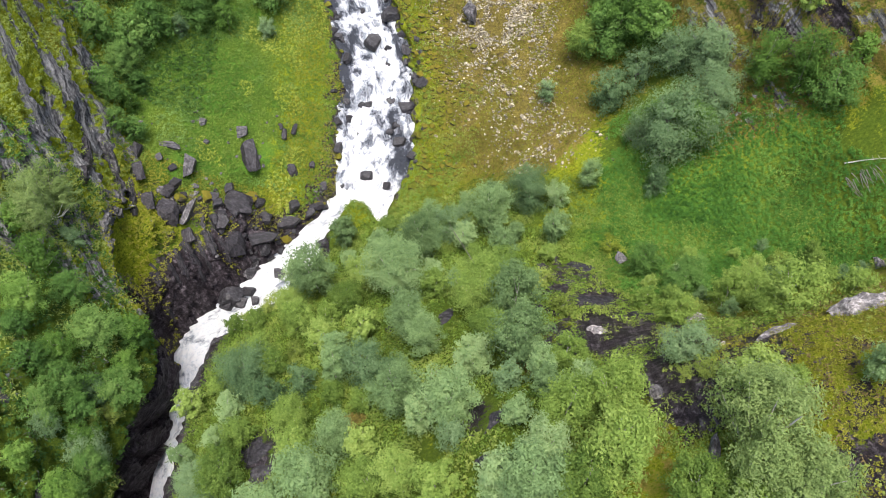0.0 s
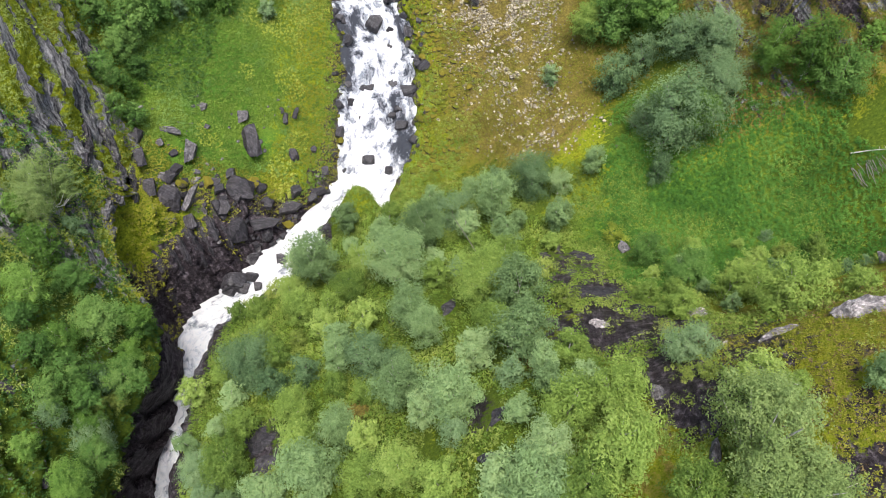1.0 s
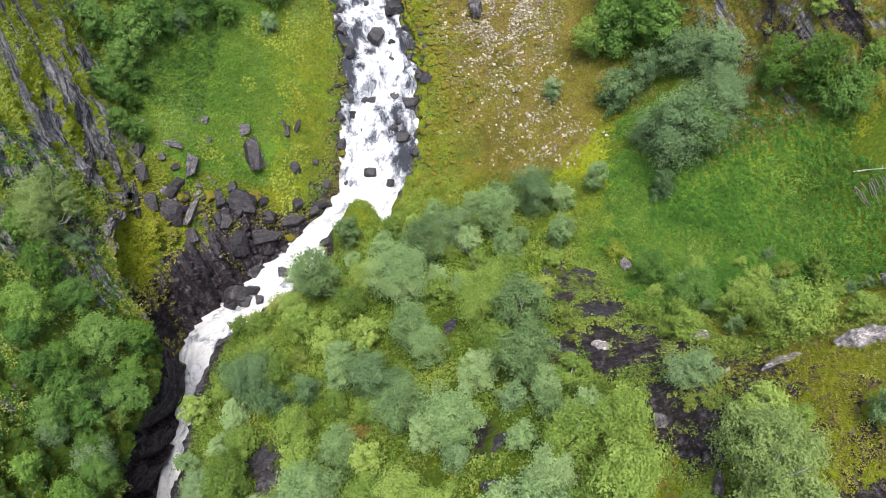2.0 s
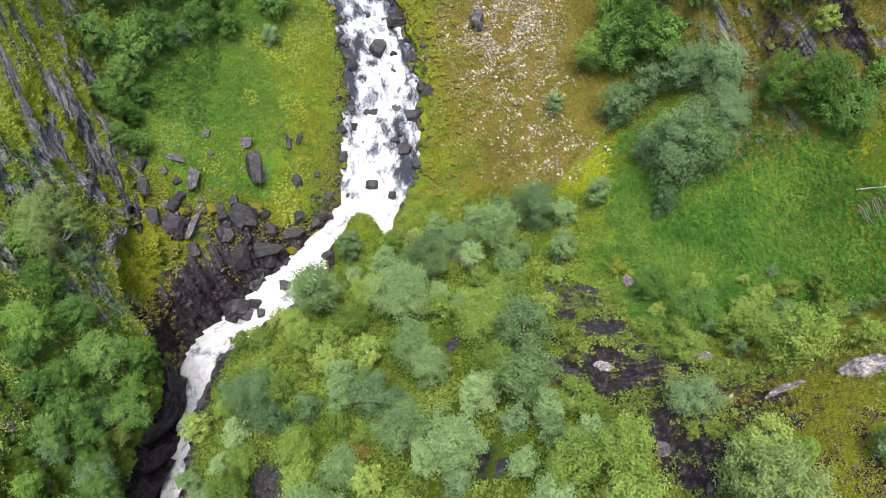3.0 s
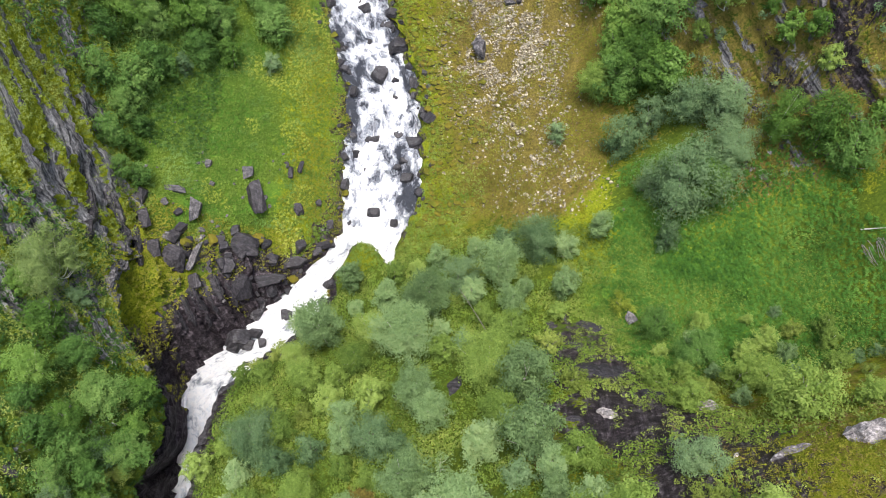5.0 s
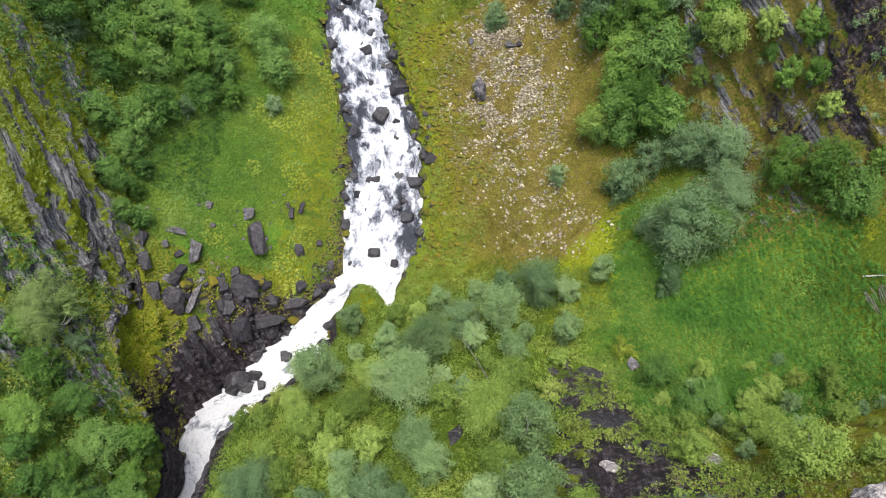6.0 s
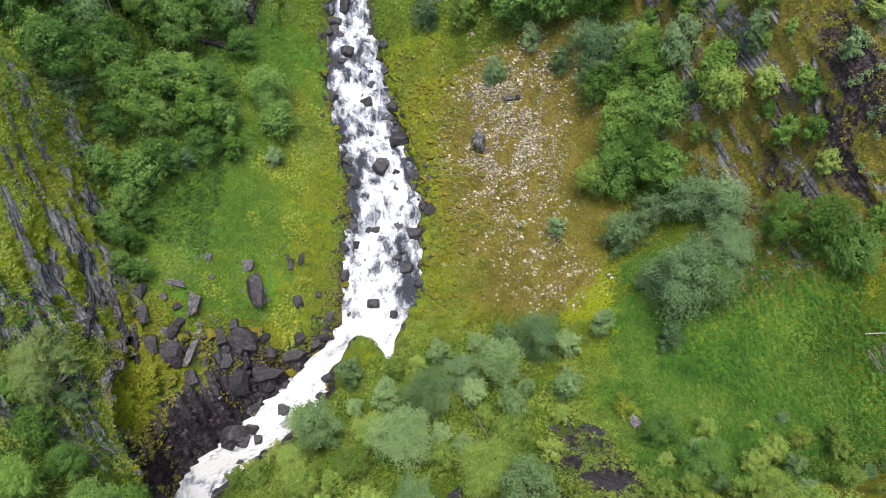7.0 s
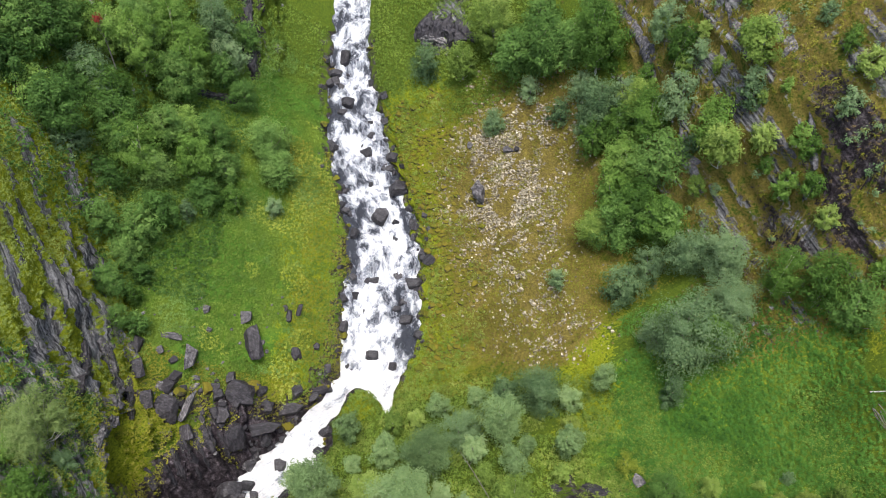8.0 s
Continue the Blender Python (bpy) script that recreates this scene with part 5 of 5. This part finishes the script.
def rock_rib(where, line, wide, high, mat, label):
    """A craggy rib of bedded rock that stands out of the slope along a line."""
    line = np.array(line, float)
    d = np.concatenate([[0], np.cumsum(np.hypot(*np.diff(line, axis=0).T))])
    t = np.arange(0, d[-1], 0.22)
    rows = []
    u = np.linspace(-1, 1, 17)
    spots = [floor_at(np.interp(a, d, line[:, 0]), np.interp(a, d, line[:, 1])) for a in t]
    nrm = sum((n for _, n in spots), Vector()).normalized()
    zs = np.convolve(np.pad([z for z, _ in spots], 5, "edge"), np.full(11, 1 / 11), "valid")
    for at, z in zip(t, zs):
        x, y = np.interp(at, d, line[:, 0]), np.interp(at, d, line[:, 1])
        i = min(np.searchsorted(d, at, side="right") - 1, len(line) - 2)
        side = Vector((*(line[i + 1] - line[i]), 0)).cross(nrm).normalized()
        taper = min(1.0, 0.25 + 1.1 * min(at, d[-1] - at))
        w = wide * taper * (0.6 + 0.9 * (noise.noise((at * 0.9, wide, high)) * 0.5 + 0.5))
        edge = [1 + 0.5 * noise.noise((at * 1.9, k * 7.3, wide * 3)) + 0.3 * noise.noise((at * 5.2, k * 3.1, high)) for k in (1, 2)]
        for v in u:
            bed = noise.noise((at * 0.4, v * 3.5, wide * 9)) * 0.5 + noise.noise((at * 2.2, v * 4.0, high * 7)) * 0.4 + noise.noise((at * 5, v * 9.0, high)) * 0.2
            lift = high * taper * (1 - abs(v) ** 1.6) * (0.75 + bed) - 0.6 * abs(v) ** 4
            rows.append(Vector((x, y, z)) + side * (v * w / 2 * edge[v > 0] + bed * 0.12) + nrm * lift)
    me = mesh_of("rock_rib", np.array([tuple(p) for p in rows]), sheet_faces(len(t), 17), mat, False)
    return tagged(new("rock_rib", me), label + " " + where, "rock ledge", "rock ledges " + where)


rock_rib("along the gorge lip", [(line_x(8, y) - 0.7, y) for y in np.arange(50.5, 41, -1.5)], 2.2, 0.5, WET_STONE, "black wet ledge of rock")
rock_rib("along the gorge lip", [(line_x(8, y) - 0.3, y) for y in np.arange(42, 22, -2.0)], 1.6, 0.4, WET_STONE, "black wet ledge of rock")
for line, wide in (([(-33.4, 47.2), (-32.4, 46.0)], 0.9), ([(-32.6, 48.6), (-31.0, 46.8)], 1.1), ([(-31.7, 50.0), (-30.0, 47.4)], 0.9), ([(-31.0, 51.3), (-28.9, 48.4)], 1.3), ([(-30.2, 52.8), (-28.0, 49.4)], 1.0),
                   ([(-29.0, 53.6), (-27.2, 50.4)], 1.2), ([(-27.6, 53.4), (-26.2, 51.0)], 0.9), ([(-33.2, 45.6), (-32.6, 44.6)], 0.8)):
    rock_rib("above the plunge pool", line, wide, 0.45, PURPLE_STONE, "dark tilted slab of layered rock")
rock_rib("beside the cascade", [(-23.6, 53.2), (-24.4, 51.6), (-24.9, 50.2)], 1.8, 0.3, GREY_STONE, "smooth water-worn grey slab")
CLIFF_RIB = "grey flecked rib of bedded rock"
rock_rib("at the foot of the cliff", [(-37.8, 57.2), (-37.2, 55.1), (-36.7, 53.7), (-35.7, 51.3), (-35.0, 49.6)], 2.0, 0.8, GREY_STONE, CLIFF_RIB)
rock_rib("at the foot of the cliff", [(-35.2, 50.2), (-34.9, 47.5), (-35.1, 45.2)], 1.3, 0.8, GREY_STONE, CLIFF_RIB)
rock_rib("at the foot of the cliff", [(-38.6, 55.6), (-37.6, 52.0), (-36.9, 48.6)], 1.2, 0.6, PURPLE_STONE, "dark cracked rib of bedded rock")
rock_rib("at the foot of the cliff", [(-36.1, 55.6), (-35.6, 53.0), (-34.3, 50.4)], 1.0, 0.6, WET_STONE, "black wet rib of rock")
rock_rib("above the scree", [(-5.0, 106.2), (-2.6, 104.2), (0.2, 102.0), (2.4, 100.2)], 5.0, 1.0, PURPLE_STONE, "dark mossy crag of layered rock")
rock_rib("above the scree", [(-4.6, 104.2), (-2.2, 102.6), (-0.4, 100.8)], 1.8, 0.8, GREY_STONE, "pale flecked ledge of rock")
rock_rib("at the edge of the wood", [(-28.5, 107), (-28.3, 103.6), (-28.1, 100.6), (-27.6, 96.6)], 1.9, 0.8, WET_STONE, "black vertical band of rock")
rock_rib("at the edge of the wood", [(-34.5, 91.2), (-31.5, 92.4), (-28.6, 93.2)], 1.6, 0.7, WET_STONE, "dark low ledge of rock")
WALL_RIB = "pale grey streaked rib of rock"
for line, wide in (([(20.2, 92.4), (21.9, 86.9), (22.6, 84.2), (23.5, 81.8)], 1.3), ([(25.0, 75.3), (25.7, 72.8), (26.5, 70.6), (27.2, 69.0)], 1.0), ([(30.8, 76.2), (31.4, 73.8), (32.2, 71.0)], 1.4),
                   ([(27.6, 77.2), (28.1, 75.2), (28.9, 72.2)], 0.7), ([(27.9, 80.4), (28.4, 77.6), (29.0, 75.6)], 0.8), ([(30.6, 69.6), (31.9, 67.3), (33.6, 65.6)], 0.7), ([(33.5, 67.1), (34.5, 65.2), (34.8, 63.9)], 0.8),
                   ([(22.6, 98.5), (24.2, 94.0), (25.6, 90.5)], 0.9), ([(27.0, 66.4), (28.2, 63.6), (30.0, 61.0)], 0.7), ([(36.5, 71.0), (37.4, 68.2), (38.8, 65.5)], 0.9)):
    rock_rib("on the heathery valley wall", line, wide * 1.5, 0.14, GREY_STONE, WALL_RIB)
for line, wide, high in (([(22.8, 22.1), (24.2, 22.0), (26.0, 22.2)], 2.8, 0.8), ([(25.6, 22.2), (26.4, 21.9), (27.4, 21.5)], 1.5, 0.4), ([(18.9, 21.2), (20.0, 21.7), (21.4, 22.0)], 0.9, 0.35), ([(17.6, 22.0), (18.2, 22.6)], 0.6, 0.3), ([(18.9, 28.9), (20.6, 28.2)], 2.0, 0.7), ([(11.6, 29.2), (13.2, 28.4)], 1.7, 0.45), ([(24.8, 31.1), (26.1, 30.6)], 1.2, 0.5)):
    rock_rib("on the knoll", line, wide, high, WHITE_STONE, "whitish quartz-veined outcrop of rock")

for x, y, wide, high, kind in KNOLL_ROCKS:
    if kind == "p":                      # flat dark slabs, level with the turf
        turn = 0.4 * math.sin(x * 3 + y)
        way = np.array((math.cos(turn - 0.4), math.sin(turn - 0.4))) * wide * 0.6
        rock_rib("on the knoll", [np.array((x, y)) - way, (x, y), np.array((x, y)) + way], max(1.7, high * 1.5), 0.28, PURPLE_STONE, "flat dark purplish slab of rock in the turf")


def dead_brush():
    """Bleached dead stems of a fallen bush."""
    z, _ = floor_at(38.9, 44.4)
    brush = new("dead_brush")
    brush.location = (38.9, 44.4, z)
    for q in range(16):
        foot = np.array([rng.uniform(-1.0, 1.2), rng.uniform(0.4, 1.2), 0.1])
        foot[2] = floor_at(38.9 + foot[0], 44.4 + foot[1])[0] - z + 0.1
        tip = foot + (rng.uniform(-0.5, 0.5), rng.uniform(-2.6, -1.4), rng.uniform(-0.1, 0.5))
        v, f = tube([foot, (foot + tip) / 2 + rng.normal(0, 0.1, 3), tip], [0.05, 0.035, 0.012], 5)
        part("branch", mesh_of("branch", v, f, GREY_BARK), brush)
    return tagged(brush, "bleached grey dead stems of a fallen bush", "dead wood")


dead_brush()


def bank_rocks():
    """Dark boulders along both banks and in the rubble slope at the bend."""
    r = np.random.default_rng(8)
    spots = []
    for _ in range(90):
        y = r.uniform(50, 112)
        left = r.random() < 0.5
        x = line_x(6 if left else 7, y) + (-1 if left else 1) * abs(r.normal(0.2, 0.8))
        spots.append((x, y, 0.35 + 1.25 * r.random() ** 2, "w" if r.random() < 0.75 else "m"))
    for _ in range(190):
        x, y = r.uniform(-33, -15.5), r.uniform(49, 61)
        if x < line_x(6, y) - 0.2 and r.random() < 1.1 - abs(y - 54.8) / 6 and not (x < -26.5 and y < 51.5):
            spots.append((x, y, 0.35 + 1.5 * r.random() ** 2.4, "pppwwm"[r.integers(6)]))
    for _ in range(75):                  # stones that break the white water
        y = r.uniform(63, 106)
        f = 0.5 + 0.5 * math.copysign(r.random() ** 0.55, r.random() - 0.5)
        spots.append((line_x(6, y) * (1 - f) + line_x(7, y) * f, y, 0.55 + 0.9 * r.random() ** 2, "w"))
    for x, y, size, kind in spots:
        z, _ = floor_at(x, y)
        ob = new("boulder", BLOCKS[kind][r.integers(6)])
        ob.matrix_basis = Matrix.LocRotScale((x, y, z + size * 0.12), Euler((r.normal(0, 0.4), r.normal(0, 0.4), r.uniform(0, 6.3))), (size * 0.62, size * 0.5, size * 0.42))
        tagged(ob, WORDS[kind] + " on the river bank", "boulder", "boulders on the river bank")


bank_rocks()


def stone_spread(name, label, mat, count, box, size, keep, seed, fine=1):
    """Many small stones in one mesh."""
    r = np.random.default_rng(seed)
    bm = bmesh.new()
    bmesh.ops.create_icosphere(bm, subdivisions=fine, radius=1)
    base = np.array([v.co[:] for v in bm.verts])
    tri = np.array([[v.index for v in f.verts] for f in bm.faces])
    bm.free()
    vs, fs, n, tries = [], [], 0, 0
    while n < count and tries < count * 10:
        tries += 1
        x, y = r.uniform(box[0], box[1]), r.uniform(box[2], box[3])
        if not keep(x, y, r.random()):
            continue
        z, _ = floor_at(x, y)
        s = size * (0.35 + 0.9 * r.random() ** 2.5) * (2.0 if r.random() < 0.05 else 1.2)
        p = base * r.uniform(0.82 if fine > 1 else 0.7, 1.15, (len(base), 1)) * (s * r.uniform(0.7, 1.3), s * r.uniform(0.7, 1.3), s * 0.6)
        a = r.uniform(0, 6.3)
        p = p @ np.array([[math.cos(a), math.sin(a), 0], [-math.sin(a), math.cos(a), 0], [0, 0, 1]])
        vs.append(p + (x, y, z + s * r.uniform(-0.3, 0.15)))
        fs.append(tri + n * len(base))
        n += 1
    return tagged(new(name, mesh_of(name, np.concatenate(vs), np.concatenate(fs), mat, fine > 1)), label, "stones", kind="stuff")


stone_spread("scree_stones", "pale lichen-covered stones scattered over scree", PALE_STONE, 8500, (-4, 22, 56, 97), 0.19, lambda x, y, d: d < 1.3 * scree_density(x, y) * (patch(x, y, 0.35, 6) * 2.6 + patch(x, y, 1.1, 3) * 2.0 - 1.75), 31)
stone_spread("mossy_scree", "moss-covered stones between river and scree", MOSSY_STONE, 900, (-8, 14, 63, 97), 0.36, lambda x, y, d: x > line_x(8, y) - 0.3 and d < 0.95 - 0.9 * (x - line_x(8, y)) / 8, 32)
stone_spread("meadow_stones", "small grey stones in the meadow and on the bank", GREY_STONE, 110, (-37, -16, 50, 70), 0.28, lambda x, y, d: x < line_x(6, y) - 0.3 and patch(x, y, 0.3, 1) > 0.45, 33)


def mossy_boulders():
    """Moss-grown boulders packed between the river and the scree."""
    r = np.random.default_rng(61)
    shapes = [rock_mesh("mossy_rock", MOSSY_STONE, 300 + 9 * i, level=2) for i in range(6)]
    done = []
    while len(done) < 200:
        y = r.uniform(63, 92)
        x = line_x(8, y) + 7.5 * r.random() ** 1.4
        size = 0.35 + 1.1 * r.random() ** 1.8
        if any(math.hypot(x - a, y - b) < 0.42 * (size + c) for a, b, c in done):
            size *= 0.6
        done.append((x, y, size))
        z, _ = floor_at(x, y)
        ob = new("mossy_rock", shapes[r.integers(6)])
        ob.matrix_basis = Matrix.LocRotScale((x, y, z + size * 0.05), Euler((0.25 + r.normal(0, 0.2), r.normal(0, 0.2), r.uniform(0, 6.3))), (size * 0.62, size * 0.55, size * 0.38))
        tagged(ob, "olive moss-covered rock beside the scree", "mossy rock", "mossy rocks beside the scree")


mossy_boulders()


# ---- dead wood ----
def log(name, label, a, b, thick):
    (ax, ay, la), (bx, by, lb) = a, b
    pa, pb = np.array([ax, ay, floor_at(ax, ay)[0] + la]), np.array([bx, by, floor_at(bx, by)[0] + lb])
    f = np.linspace(0, 1, 7)[:, None]
    line = pa * (1 - f) + pb * f + np.sin(f * 3.1) * np.array([[0.05, 0.08, 0.06]])
    pieces = [tube(line, thick * (1 - 0.6 * f[:, 0]))]
    for g in (0.45, 0.6, 0.75, 0.85):
        base = pa * (1 - g) + pb * g
        pieces.append(tube([base, base + rng.normal(0, 0.35, 3) + (0, 0, 0.25)], [thick * 0.35, thick * 0.1], 5))
    v, fc = joined(pieces)
    return tagged(new(name, mesh_of(name, v, fc, BIRCH_BARK if "fallen" in name else GREY_BARK)), label, "dead wood")


log("fallen_trunk", "bleached fallen birch trunk lying on the slope", (38.0, 46.7, 0.35), (40.9, 45.2, 0.3), 0.07)
log("leaning_trunk", "dead grey birch trunk leaning over the slope", (4.3, 39.4, -0.2), (0.7, 43.6, 6.0), 0.055)
log("standing_pole", "slim bare birch pole among green bushes", (6.0, 47.4, -0.2), (5.9, 48.4, 4.6), 0.045)
